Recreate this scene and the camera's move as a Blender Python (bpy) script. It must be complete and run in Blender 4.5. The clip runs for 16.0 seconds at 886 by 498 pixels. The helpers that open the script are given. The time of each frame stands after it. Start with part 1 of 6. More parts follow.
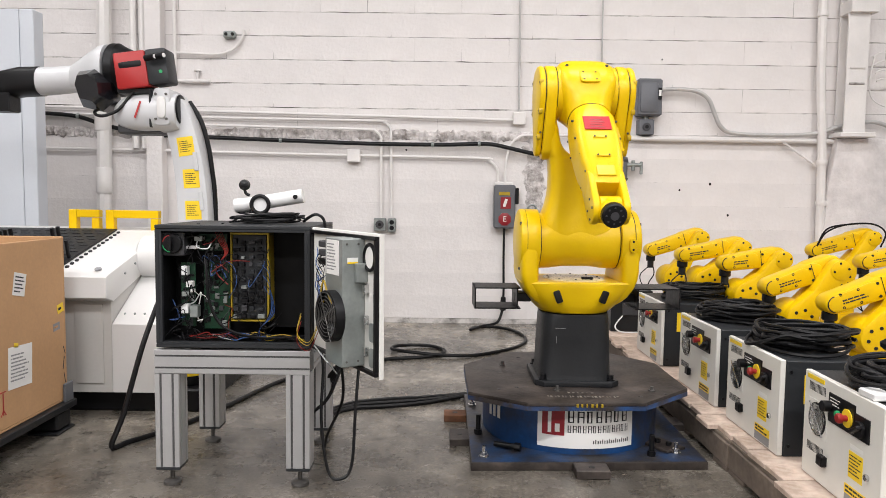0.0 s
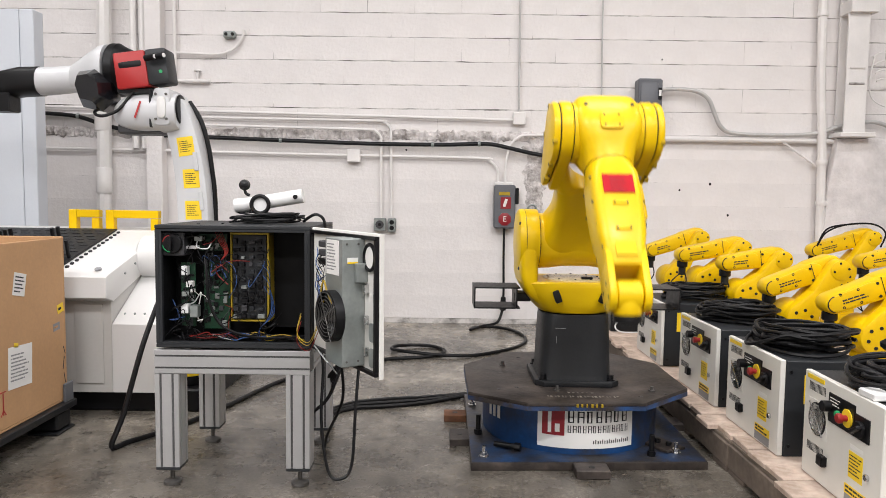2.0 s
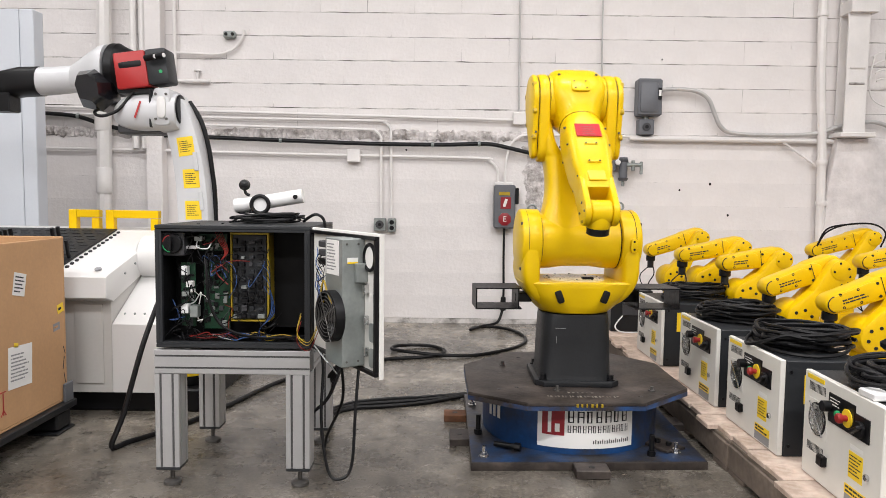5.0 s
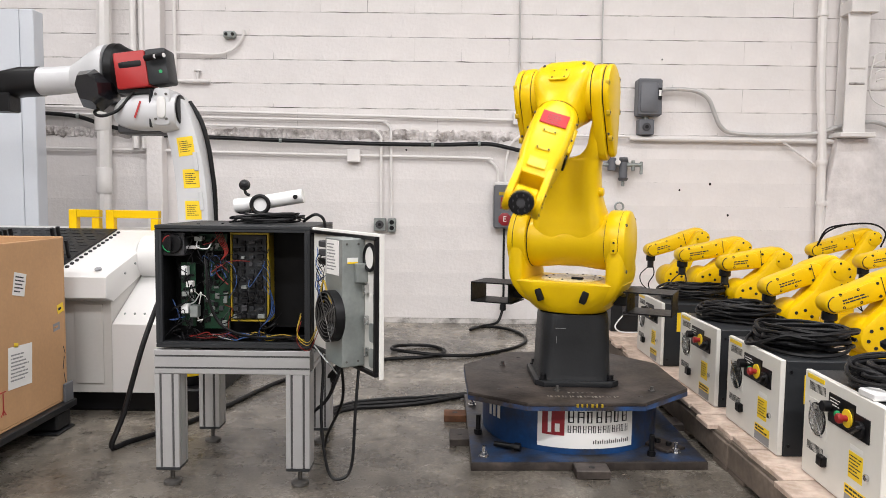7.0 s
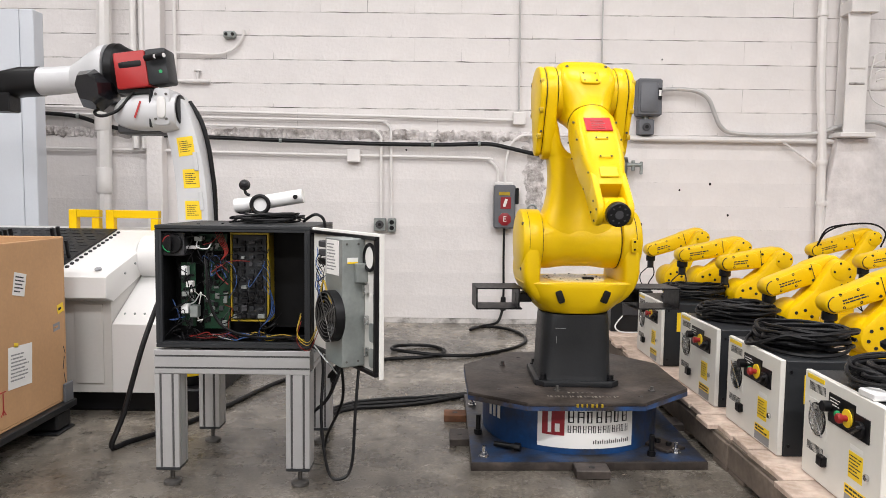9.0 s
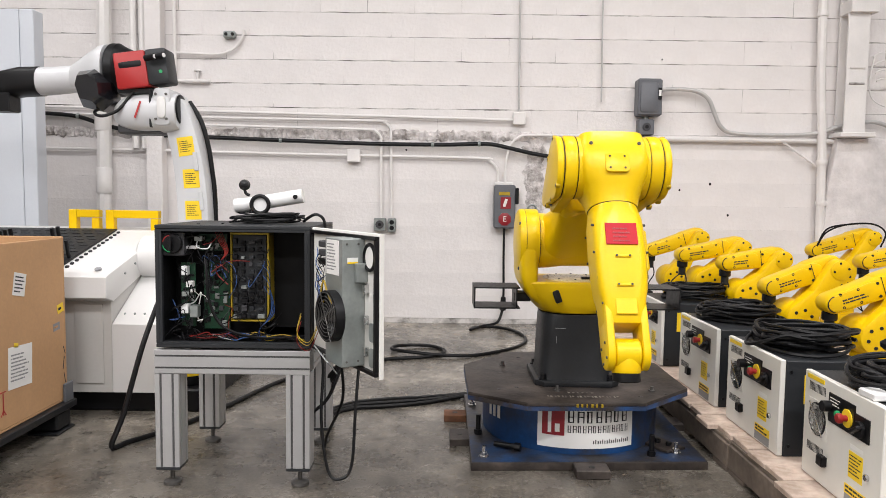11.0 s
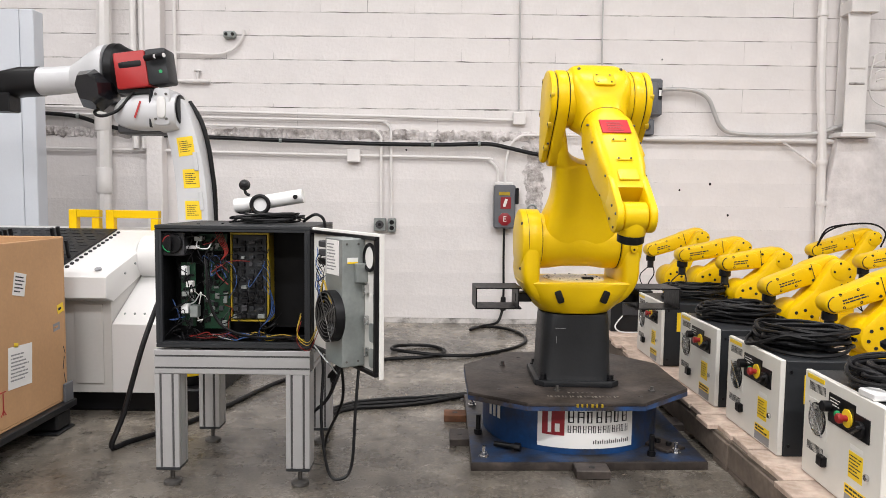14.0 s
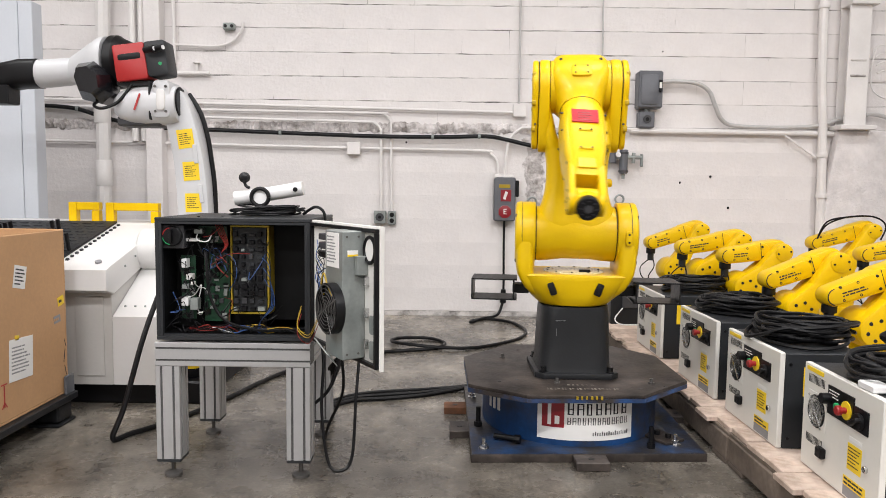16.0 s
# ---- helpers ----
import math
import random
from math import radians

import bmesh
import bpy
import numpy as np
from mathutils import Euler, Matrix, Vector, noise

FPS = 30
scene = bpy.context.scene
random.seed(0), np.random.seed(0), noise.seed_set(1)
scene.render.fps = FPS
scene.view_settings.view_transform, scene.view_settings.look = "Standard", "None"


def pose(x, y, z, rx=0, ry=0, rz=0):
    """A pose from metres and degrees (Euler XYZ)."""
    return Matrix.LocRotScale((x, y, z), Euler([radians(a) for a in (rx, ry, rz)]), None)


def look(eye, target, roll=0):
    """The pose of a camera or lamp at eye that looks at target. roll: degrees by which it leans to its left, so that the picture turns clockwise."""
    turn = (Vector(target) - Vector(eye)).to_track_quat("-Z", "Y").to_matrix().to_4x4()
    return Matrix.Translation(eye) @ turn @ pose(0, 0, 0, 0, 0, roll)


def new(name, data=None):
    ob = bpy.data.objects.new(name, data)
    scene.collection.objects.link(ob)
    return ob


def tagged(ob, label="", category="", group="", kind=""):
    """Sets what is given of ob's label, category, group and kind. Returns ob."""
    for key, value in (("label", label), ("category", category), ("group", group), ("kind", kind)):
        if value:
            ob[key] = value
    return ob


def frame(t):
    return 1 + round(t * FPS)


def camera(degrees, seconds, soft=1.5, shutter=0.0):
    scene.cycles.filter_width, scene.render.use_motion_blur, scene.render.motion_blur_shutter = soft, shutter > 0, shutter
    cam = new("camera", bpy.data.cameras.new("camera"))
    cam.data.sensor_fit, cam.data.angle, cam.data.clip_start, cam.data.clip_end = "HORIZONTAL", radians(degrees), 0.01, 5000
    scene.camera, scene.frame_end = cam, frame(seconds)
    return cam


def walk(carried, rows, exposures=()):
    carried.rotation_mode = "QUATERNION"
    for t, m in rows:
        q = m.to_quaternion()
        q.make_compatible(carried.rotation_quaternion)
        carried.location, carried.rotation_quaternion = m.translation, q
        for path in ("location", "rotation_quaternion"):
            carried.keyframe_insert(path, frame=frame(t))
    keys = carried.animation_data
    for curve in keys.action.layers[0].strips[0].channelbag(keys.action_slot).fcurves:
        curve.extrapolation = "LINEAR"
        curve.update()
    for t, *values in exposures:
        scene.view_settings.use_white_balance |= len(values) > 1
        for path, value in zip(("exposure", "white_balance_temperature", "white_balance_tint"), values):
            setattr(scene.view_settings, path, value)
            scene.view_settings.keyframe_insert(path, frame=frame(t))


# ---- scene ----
# camera: on a stand 1.1 m above the floor, nudged downwards at the very end
cam = camera(64.61, 16.0, soft=0.85, shutter=0.5)
EYE = (0.0, 0.0, 1.10)


def aim(pitch, yaw=0.0, roll=0.7):
    p, a = radians(pitch), radians(yaw)
    return look(EYE, (EYE[0] + math.sin(a), EYE[1] + math.cos(a), EYE[2] - math.tan(p)), roll)


walk(cam, [(0.0, aim(4.105)), (15.2, aim(4.105)), (15.35, aim(4.13)), (15.5, aim(4.22, 0.05)), (15.7, aim(4.38, 0.06)),
           (15.85, aim(4.56, 0.04)), (16.0, aim(4.71, 0.0))])
scene.view_settings.exposure = 0.02

# world: the dim glow of a closed hall
world = bpy.data.worlds.new("world")
world.use_nodes = True
scene.world = world
world.node_tree.nodes["Background"].inputs[0].default_value = (0.9, 0.95, 1.0, 1)
world.node_tree.nodes["Background"].inputs[1].default_value = 0.02

WALL_Y = 6.15
CEIL_Z = 5.2


def lamp(name, x, y, power, sx, sy):
    d = bpy.data.lights.new(name, "AREA")
    d.shape, d.size, d.size_y, d.energy, d.color = "RECTANGLE", sx, sy, power, (0.985, 0.968, 0.975)
    ob = new(name, d)
    ob.matrix_world = pose(x, y, CEIL_Z - 0.17)
    return ob


LAMP_ROWS = {-3.6: 92, -0.6: 130, 3.1: 48}
LAMPS = [(x, y) for y in LAMP_ROWS for x in (-4.4, -1.6, 1.2, 4.0)]
for lx, ly in LAMPS:
    lamp("hall_lamp", lx, ly, LAMP_ROWS[ly], 1.2, 0.3)


# ---------- materials ----------
def material(name, color, rough=0.5, metal=0.0, vary=0.12, scale=6.0, fine=60.0, bump=0.02, coat=0.0, tint=None, spec=0.5,
             spread=0.15, per_object=0.0, stain=None, stain_at=0.62):
    m = bpy.data.materials.new(name)
    m.use_nodes = True
    t = m.node_tree
    n, l = t.nodes, t.links
    b = n["Principled BSDF"]
    co = n.new("ShaderNodeTexCoord")
    big, small = n.new("ShaderNodeTexNoise"), n.new("ShaderNodeTexNoise")
    for q, s in ((big, scale), (small, fine)):
        q.inputs["Scale"].default_value = s
        q.inputs["Detail"].default_value = 6
        l.new(co.outputs["Object"], q.inputs["Vector"])
    dark = [c * (1 - vary) for c in color] + [1]
    lite = [min(1, c * (1 + vary)) for c in (tint or color)] + [1]
    ramp = n.new("ShaderNodeValToRGB")
    ramp.color_ramp.elements[0].position, ramp.color_ramp.elements[1].position = 0.3, 0.7
    ramp.color_ramp.elements[0].color, ramp.color_ramp.elements[1].color = dark, lite
    l.new(big.outputs["Fac"], ramp.inputs["Fac"])
    mix = n.new("ShaderNodeMixRGB")
    mix.blend_type = "OVERLAY"
    mix.inputs["Fac"].default_value = min(1, vary * 1.5)
    l.new(ramp.outputs["Color"], mix.inputs["Color1"])
    l.new(small.outputs["Fac"], mix.inputs["Color2"])
    out = mix.outputs["Color"]
    if stain:
        st = n.new("ShaderNodeTexNoise")
        st.inputs["Scale"].default_value, st.inputs["Detail"].default_value = scale * 0.6, 9
        st.inputs["Roughness"].default_value = 0.65
        l.new(co.outputs["Object"], st.inputs["Vector"])
        sr = n.new("ShaderNodeValToRGB")
        sr.color_ramp.elements[0].position, sr.color_ramp.elements[1].position = stain_at - 0.1, stain_at + 0.08
        l.new(st.outputs["Fac"], sr.inputs["Fac"])
        sm = n.new("ShaderNodeMixRGB")
        l.new(sr.outputs["Color"], sm.inputs["Fac"])
        l.new(out, sm.inputs["Color1"])
        sm.inputs["Color2"].default_value = (*stain, 1)
        out = sm.outputs["Color"]
    if per_object:
        oi, hs = n.new("ShaderNodeObjectInfo"), n.new("ShaderNodeHueSaturation")
        mr = n.new("ShaderNodeMapRange")
        mr.inputs["To Min"].default_value, mr.inputs["To Max"].default_value = 1 - per_object, 1 + per_object
        l.new(oi.outputs["Random"], mr.inputs["Value"])
        l.new(mr.outputs["Result"], hs.inputs["Value"])
        l.new(out, hs.inputs["Color"])
        out = hs.outputs["Color"]
    l.new(out, b.inputs["Base Color"])
    rr = n.new("ShaderNodeMapRange")
    rr.inputs["To Min"].default_value, rr.inputs["To Max"].default_value = max(0.03, rough - spread), min(1, rough + spread)
    l.new(small.outputs["Fac"], rr.inputs["Value"])
    l.new(rr.outputs["Result"], b.inputs["Roughness"])
    b.inputs["Metallic"].default_value = metal
    b.inputs["Specular IOR Level"].default_value = spec
    b.inputs["Coat Weight"].default_value = coat
    b.inputs["Coat Roughness"].default_value = 0.12
    if bump:
        bp = n.new("ShaderNodeBump")
        bp.inputs["Strength"].default_value, bp.inputs["Distance"].default_value = 0.6, bump
        l.new(small.outputs["Fac"], bp.inputs["Height"])
        l.new(bp.outputs["Normal"], b.inputs["Normal"])
    return m


def concrete():
    """Old shop floor: broad stains, mottling, grit, scuffs."""
    m = bpy.data.materials.new("worn_concrete")
    m.use_nodes = True
    n, l = m.node_tree.nodes, m.node_tree.links
    b = n["Principled BSDF"]
    co = n.new("ShaderNodeTexCoord")

    def noise(scale, detail, rough, stretch=None):
        q = n.new("ShaderNodeTexNoise")
        q.inputs["Scale"].default_value, q.inputs["Detail"].default_value, q.inputs["Roughness"].default_value = scale, detail, rough
        src = co.outputs["Object"]
        if stretch:
            mp = n.new("ShaderNodeMapping")
            mp.inputs["Scale"].default_value, mp.inputs["Rotation"].default_value = stretch, (0, 0, 0.4)
            l.new(src, mp.inputs["Vector"])
            src = mp.outputs["Vector"]
        l.new(src, q.inputs["Vector"])
        return q.outputs["Fac"]

    def ramp(fac, stops):
        r = n.new("ShaderNodeValToRGB")
        while len(r.color_ramp.elements) < len(stops):
            r.color_ramp.elements.new(0.5)
        for e, (p, c) in zip(r.color_ramp.elements, stops):
            e.position, e.color = p, (*c, 1)
        l.new(fac, r.inputs["Fac"])
        return r.outputs["Color"]

    def mix(kind, f, c1, c2):
        q = n.new("ShaderNodeMixRGB")
        q.blend_type = kind
        if isinstance(f, float):
            q.inputs["Fac"].default_value = f
        else:
            l.new(f, q.inputs["Fac"])
        for s_, k in ((c1, "Color1"), (c2, "Color2")):
            if isinstance(s_, tuple):
                q.inputs[k].default_value = (*s_, 1)
            else:
                l.new(s_, q.inputs[k])
        return q.outputs["Color"]

    base = ramp(noise(1.1, 8, 0.6), [(0.32, (0.036, 0.032, 0.026)), (0.48, (0.140, 0.125, 0.104)), (0.64, (0.31, 0.278, 0.235))])
    mott = ramp(noise(9, 12, 0.72), [(0.36, (0.22, 0.22, 0.22)), (0.62, (0.74, 0.74, 0.74))])
    col = mix("OVERLAY", 0.9, base, mott)
    grit = ramp(noise(75, 6, 0.7), [(0.40, (0.30, 0.30, 0.30)), (0.62, (0.70, 0.70, 0.70))])
    col = mix("OVERLAY", 0.95, col, grit)
    spots = ramp(noise(26, 3, 0.5), [(0.66, (0, 0, 0)), (0.72, (1, 1, 1))])
    col = mix("MIX", spots, col, (0.28, 0.24, 0.19))
    dark = ramp(noise(3.2, 10, 0.65), [(0.60, (0, 0, 0)), (0.70, (0.75, 0.75, 0.75))])
    col = mix("MIX", dark, col, (0.038, 0.033, 0.030))
    scuff = ramp(noise(6, 8, 0.6, (1, 9, 1)), [(0.64, (0, 0, 0)), (0.70, (0.5, 0.5, 0.5))])
    col = mix("MIX", scuff, col, (0.15, 0.14, 0.125))
    # blend to dark brown towards low y, with a ragged border
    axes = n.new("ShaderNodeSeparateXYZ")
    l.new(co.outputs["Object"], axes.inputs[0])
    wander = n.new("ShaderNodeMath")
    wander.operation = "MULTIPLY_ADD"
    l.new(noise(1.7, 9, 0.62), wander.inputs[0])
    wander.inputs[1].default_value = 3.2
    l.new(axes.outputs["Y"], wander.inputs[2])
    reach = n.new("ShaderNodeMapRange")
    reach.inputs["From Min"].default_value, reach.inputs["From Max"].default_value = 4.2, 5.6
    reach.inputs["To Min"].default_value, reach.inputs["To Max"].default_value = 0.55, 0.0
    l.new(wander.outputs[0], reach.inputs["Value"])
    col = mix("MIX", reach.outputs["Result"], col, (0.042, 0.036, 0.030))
    l.new(col, b.inputs["Base Color"])
    mr = n.new("ShaderNodeMapRange")
    mr.inputs["To Min"].default_value, mr.inputs["To Max"].default_value = 0.12, 0.42
    l.new(noise(5, 10, 0.7), mr.inputs["Value"])
    l.new(mr.outputs["Result"], b.inputs["Roughness"])
    bp = n.new("ShaderNodeBump")
    bp.inputs["Strength"].default_value, bp.inputs["Distance"].default_value = 0.4, 0.0014
    l.new(noise(60, 8, 0.7), bp.inputs["Height"])
    l.new(bp.outputs["Normal"], b.inputs["Normal"])
    return m


M = dict(
    wall=material("painted_block", (0.775, 0.742, 0.732), 0.55, vary=0.06, scale=2.2, fine=30, bump=0.009, per_object=0.012, stain=(0.70, 0.63, 0.56), stain_at=0.74),
    mortar=material("painted_mortar", (0.66, 0.63, 0.61), 0.7, vary=0.1, scale=6.5, fine=45, bump=0.008, stain=(0.10, 0.09, 0.08), stain_at=0.55),
    rough_wall=material("rough_render", (0.735, 0.70, 0.695), 0.7, vary=0.12, scale=9, fine=45, bump=0.014),
    broken=material("broken_render", (0.70, 0.66, 0.65), 0.8, vary=0.2, scale=14, fine=45, bump=0.03, stain=(0.26, 0.235, 0.22), stain_at=0.56),
    faded=material("faded_stencil_paint", (0.22, 0.20, 0.17), 0.7, vary=0.4, scale=40, fine=90, bump=0.0003, stain=(0.07, 0.055, 0.05), stain_at=0.5),
    foot_steel=material("dull_steel_foot", (0.13, 0.125, 0.12), 0.4, 0.6, vary=0.2, scale=20, bump=0.0006),
    thin_pipe=material("grey_thin_conduit", (0.50, 0.49, 0.485), 0.45, 0.2, vary=0.1, scale=6, bump=0.001),
    trim=material("white_pipe_paint", (0.78, 0.755, 0.74), 0.4, vary=0.06, scale=5, bump=0.002),
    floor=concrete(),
    yellow=material("robot_yellow", (0.77, 0.505, 0.0015), 0.36, vary=0.03, scale=3, fine=90, bump=0.0006, coat=0.04, spread=0.08, spec=0.28),
    # darker copy of the robot yellow, for recess shade put into colour
    yellow_shade=material("shaded_pocket_yellow", (0.50, 0.33, 0.002), 0.45, vary=0.05, scale=8, bump=0.0004),
    yellow_small=material("small_robot_yellow", (0.76, 0.48, 0.0015), 0.38, vary=0.05, scale=5, fine=90, bump=0.0006, coat=0.03, spread=0.08, spec=0.25),
    charcoal=material("charcoal_paint", (0.014, 0.015, 0.017), 0.42, spec=0.35, vary=0.12, scale=6, fine=80, bump=0.001, stain=(0.16, 0.16, 0.16), stain_at=0.8),
    cabinet=material("dark_grey_enamel", (0.023, 0.025, 0.028), 0.45, spec=0.35, vary=0.08, scale=8, fine=160, bump=0.0008),
    black=material("black_plastic", (0.004, 0.004, 0.005), 0.42, spec=0.3, vary=0.2, scale=12, bump=0.0008),
    gloss_black=material("glossy_black_cover", (0.008, 0.008, 0.010), 0.22, spec=0.5, vary=0.1, scale=8, bump=0.0003, coat=0.3, spread=0.05),
    # near black: the dimness of the cabinet interior is put into this colour
    inside=material("shaded_cabinet_inside", (0.004, 0.004, 0.0045), 0.6, spec=0.2, vary=0.2, scale=12, bump=0.0008),
    rubber=material("black_rubber_cable", (0.004, 0.004, 0.005), 0.45, spec=0.3, vary=0.25, scale=20, fine=120, bump=0.001),
    steel=material("rolled_steel_plate", (0.026, 0.021, 0.0185), 0.5, 0.25, vary=0.45, scale=7, fine=55, bump=0.002, tint=(0.060, 0.048, 0.042), stain=(0.014, 0.010, 0.009), stain_at=0.6),
    blue=material("scuffed_blue_paint", (0.009, 0.048, 0.155), 0.42, vary=0.25, scale=7, fine=50, bump=0.001, stain=(0.03, 0.03, 0.035), stain_at=0.6),
    blue_rim=material("chipped_blue_edge", (0.014, 0.062, 0.19), 0.45, vary=0.4, scale=9, fine=50, bump=0.001, stain=(0.035, 0.028, 0.026), stain_at=0.50),
    blue_worn=material("worn_blue_plate", (0.014, 0.040, 0.105), 0.42, 0.1, vary=0.5, scale=8, fine=55, bump=0.002, stain=(0.024, 0.021, 0.020), stain_at=0.49),
    alu=material("extruded_aluminium", (0.54, 0.54, 0.548), 0.36, 0.55, vary=0.05, scale=4, fine=150, bump=0.0004),
    # dark grey that paints the shade inside the extrusion grooves
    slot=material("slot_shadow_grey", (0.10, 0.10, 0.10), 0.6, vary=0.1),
    chrome=material("bright_zinc", (0.62, 0.62, 0.62), 0.25, 1.0, vary=0.08, scale=20, bump=0.0004),
    zinc=material("galvanised_sheet", (0.30, 0.325, 0.315), 0.42, 0.5, vary=0.12, scale=9, fine=70, bump=0.0005),
    door=material("cream_enamel", (0.71, 0.70, 0.665), 0.4, vary=0.03, scale=4, bump=0.0006),
    ctl=material("controller_cream", (0.70, 0.685, 0.64), 0.45, vary=0.04, scale=5, bump=0.0006),
    card=material("brown_cardboard", (0.50, 0.295, 0.15), 0.8, vary=0.08, scale=3, fine=70, bump=0.001, stain=(0.36, 0.20, 0.095), stain_at=0.66),
    paper=material("white_paper", (0.78, 0.77, 0.75), 0.7, vary=0.03, bump=0.0002),
    ink=material("black_ink", (0.02, 0.02, 0.025), 0.7, vary=0.1, bump=0),
    grey_ink=material("grey_print", (0.25, 0.25, 0.26), 0.7, vary=0.1, bump=0),
    red_ink=material("red_print", (0.40, 0.03, 0.03), 0.6, vary=0.1, bump=0),
    sticker=material("yellow_sticker", (0.86, 0.60, 0.02), 0.45, vary=0.04, bump=0),
    label_red=material("glossy_red_label", (0.45, 0.010, 0.020), 0.40, vary=0.06, bump=0.0004, spread=0.08, spec=0.16),
    red=material("red_cover", (0.38, 0.012, 0.012), 0.4, vary=0.05, scale=5, bump=0.0006),
    red_btn=material("red_button", (0.30, 0.014, 0.014), 0.4, vary=0.05, bump=0.0004),
    maroon=material("maroon_sign", (0.26, 0.012, 0.02), 0.4, vary=0.05, bump=0),
    machine=material("off_white_machine", (0.70, 0.69, 0.68), 0.45, vary=0.03, scale=3, bump=0.0006),
    machine_grey=material("warm_grey_panel", (0.50, 0.485, 0.465), 0.5, vary=0.03, scale=3, bump=0.0006),
    arm_grey=material("pale_grey_robot", (0.58, 0.585, 0.60), 0.38, vary=0.03, scale=3, bump=0.0006, coat=0.1),
    panel=material("bluish_grey_panel", (0.57, 0.60, 0.65), 0.45, vary=0.03, scale=2, bump=0.0006),
    wood=material("pallet_pine", (0.56, 0.43, 0.35), 0.8, vary=0.22, scale=7, fine=40, bump=0.003, per_object=0.12, tint=(0.64, 0.52, 0.44), stain=(0.30, 0.22, 0.16), stain_at=0.66),
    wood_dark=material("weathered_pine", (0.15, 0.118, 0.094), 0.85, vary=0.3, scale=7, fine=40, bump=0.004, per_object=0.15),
    elec=material("electrical_grey", (0.125, 0.13, 0.145), 0.45, 0.1, vary=0.08, scale=8, bump=0.001),
    pcb=material("green_circuit_board", (0.005, 0.042, 0.018), 0.45, vary=0.3, scale=40, fine=150, bump=0.0008),
    gold=material("yellow_chromate", (0.40, 0.28, 0.02), 0.4, 0.3, vary=0.12, scale=12, bump=0.0005),
    white=material("white_plastic", (0.75, 0.75, 0.75), 0.35, vary=0.03, bump=0.0004),
    grey=material("mid_grey_plastic", (0.045, 0.045, 0.05), 0.5, vary=0.1, scale=15, bump=0.0006),
    wire_blue=material("blue_wire", (0.03, 0.08, 0.24), 0.45, vary=0.1, bump=0),
    wire_red=material("red_wire", (0.24, 0.02, 0.015), 0.45, vary=0.1, bump=0),
    wire_yellow=material("yellow_wire", (0.48, 0.32, 0.03), 0.45, vary=0.1, bump=0),
    green=material("green_button", (0.02, 0.35, 0.12), 0.4, vary=0.1, bump=0),
    rust=material("rusty_steel", (0.16, 0.07, 0.035), 0.75, 0.2, vary=0.35, scale=14, bump=0.001),
    # yellow paled towards white: a glossy reflection put into the base colour
    cream=material("sheen_pale_yellow", (0.74, 0.64, 0.36), 0.3, vary=0.05, scale=5, bump=0.0005, coat=0.2),
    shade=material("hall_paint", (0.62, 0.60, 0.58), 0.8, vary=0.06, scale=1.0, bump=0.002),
)
glow = bpy.data.materials.new("lamp_diffuser")
glow.use_nodes = True
glow.node_tree.nodes["Principled BSDF"].inputs["Emission Color"].default_value = (1, 0.97, 0.94, 1)
glow.node_tree.nodes["Principled BSDF"].inputs["Emission Strength"].default_value = 6.0


# ---------- mesh tools ----------
def finish(bm, name, mat, sharp=32):
    bmesh.ops.recalc_face_normals(bm, faces=bm.faces)
    me = bpy.data.meshes.new(name)
    bm.to_mesh(me)
    bm.free()
    me.polygons.foreach_set("use_smooth", [p.loop_total <= 4 for p in me.polygons])
    me.set_sharp_from_angle(angle=radians(sharp))
    for q in (mat if isinstance(mat, (list, tuple)) else [mat]):
        me.materials.append(q)
    return me


def part(name, bm, mat, parent=None, label="", m=None, sharp=32):
    ob = new(name, finish(bm, name, mat, sharp) if isinstance(bm, bmesh.types.BMesh) else bm)
    if parent:
        ob.parent = parent
    if m is not None:
        ob.matrix_basis = m
    if label:
        ob["label"] = label
    if name in ("print", "stencil", "scuff_mark", "bolt_hole", "emblem_stroke", "wire_bundle", "bolt_pocket"):
        ob["kind"] = "stuff"
    return ob


def thing(name, label, category, m=None, group="", kind=""):
    ob = tagged(new(name), label, category, group, kind)
    if m is not None:
        ob.matrix_basis = m
    return ob


def loft(bm, rings, caps=True, closed=True):
    vs = [[bm.verts.new(p) for p in r] for r in rings]
    n = len(vs[0])
    for a, b in zip(vs, vs[1:]):
        for i in range(n if closed else n - 1):
            j = (i + 1) % n
            bm.faces.new((a[i], a[j], b[j], b[i]))
    if caps:
        bm.faces.new(vs[0][::-1])
        bm.faces.new(vs[-1])
    return bm


def box(bm, x0, y0, z0, x1, y1, z1, b=0.003, m=None):
    """A box with chamfered edges."""
    b = min(b, (x1 - x0) * 0.4, (y1 - y0) * 0.4, (z1 - z0) * 0.4)
    rings = []
    for z, i, o in ((z0, b, 0), (z0 + b, 0, 0), (z1 - b, 0, 0), (z1, b, 0)):
        k = max(b - i, 0)
        xa, xb, ya, yb = x0 + i, x1 - i, y0 + i, y1 - i
        c = b * 0.7 if i == 0 else b * 0.3
        rings.append([(xa + c, ya, z), (xb - c, ya, z), (xb, ya + c, z), (xb, yb - c, z), (xb - c, yb, z), (xa + c, yb, z), (xa, yb - c, z), (xa, ya + c, z)])
    if m is not None:
        rings = [[m @ Vector(p) for p in r] for r in rings]
    return loft(bm, rings)


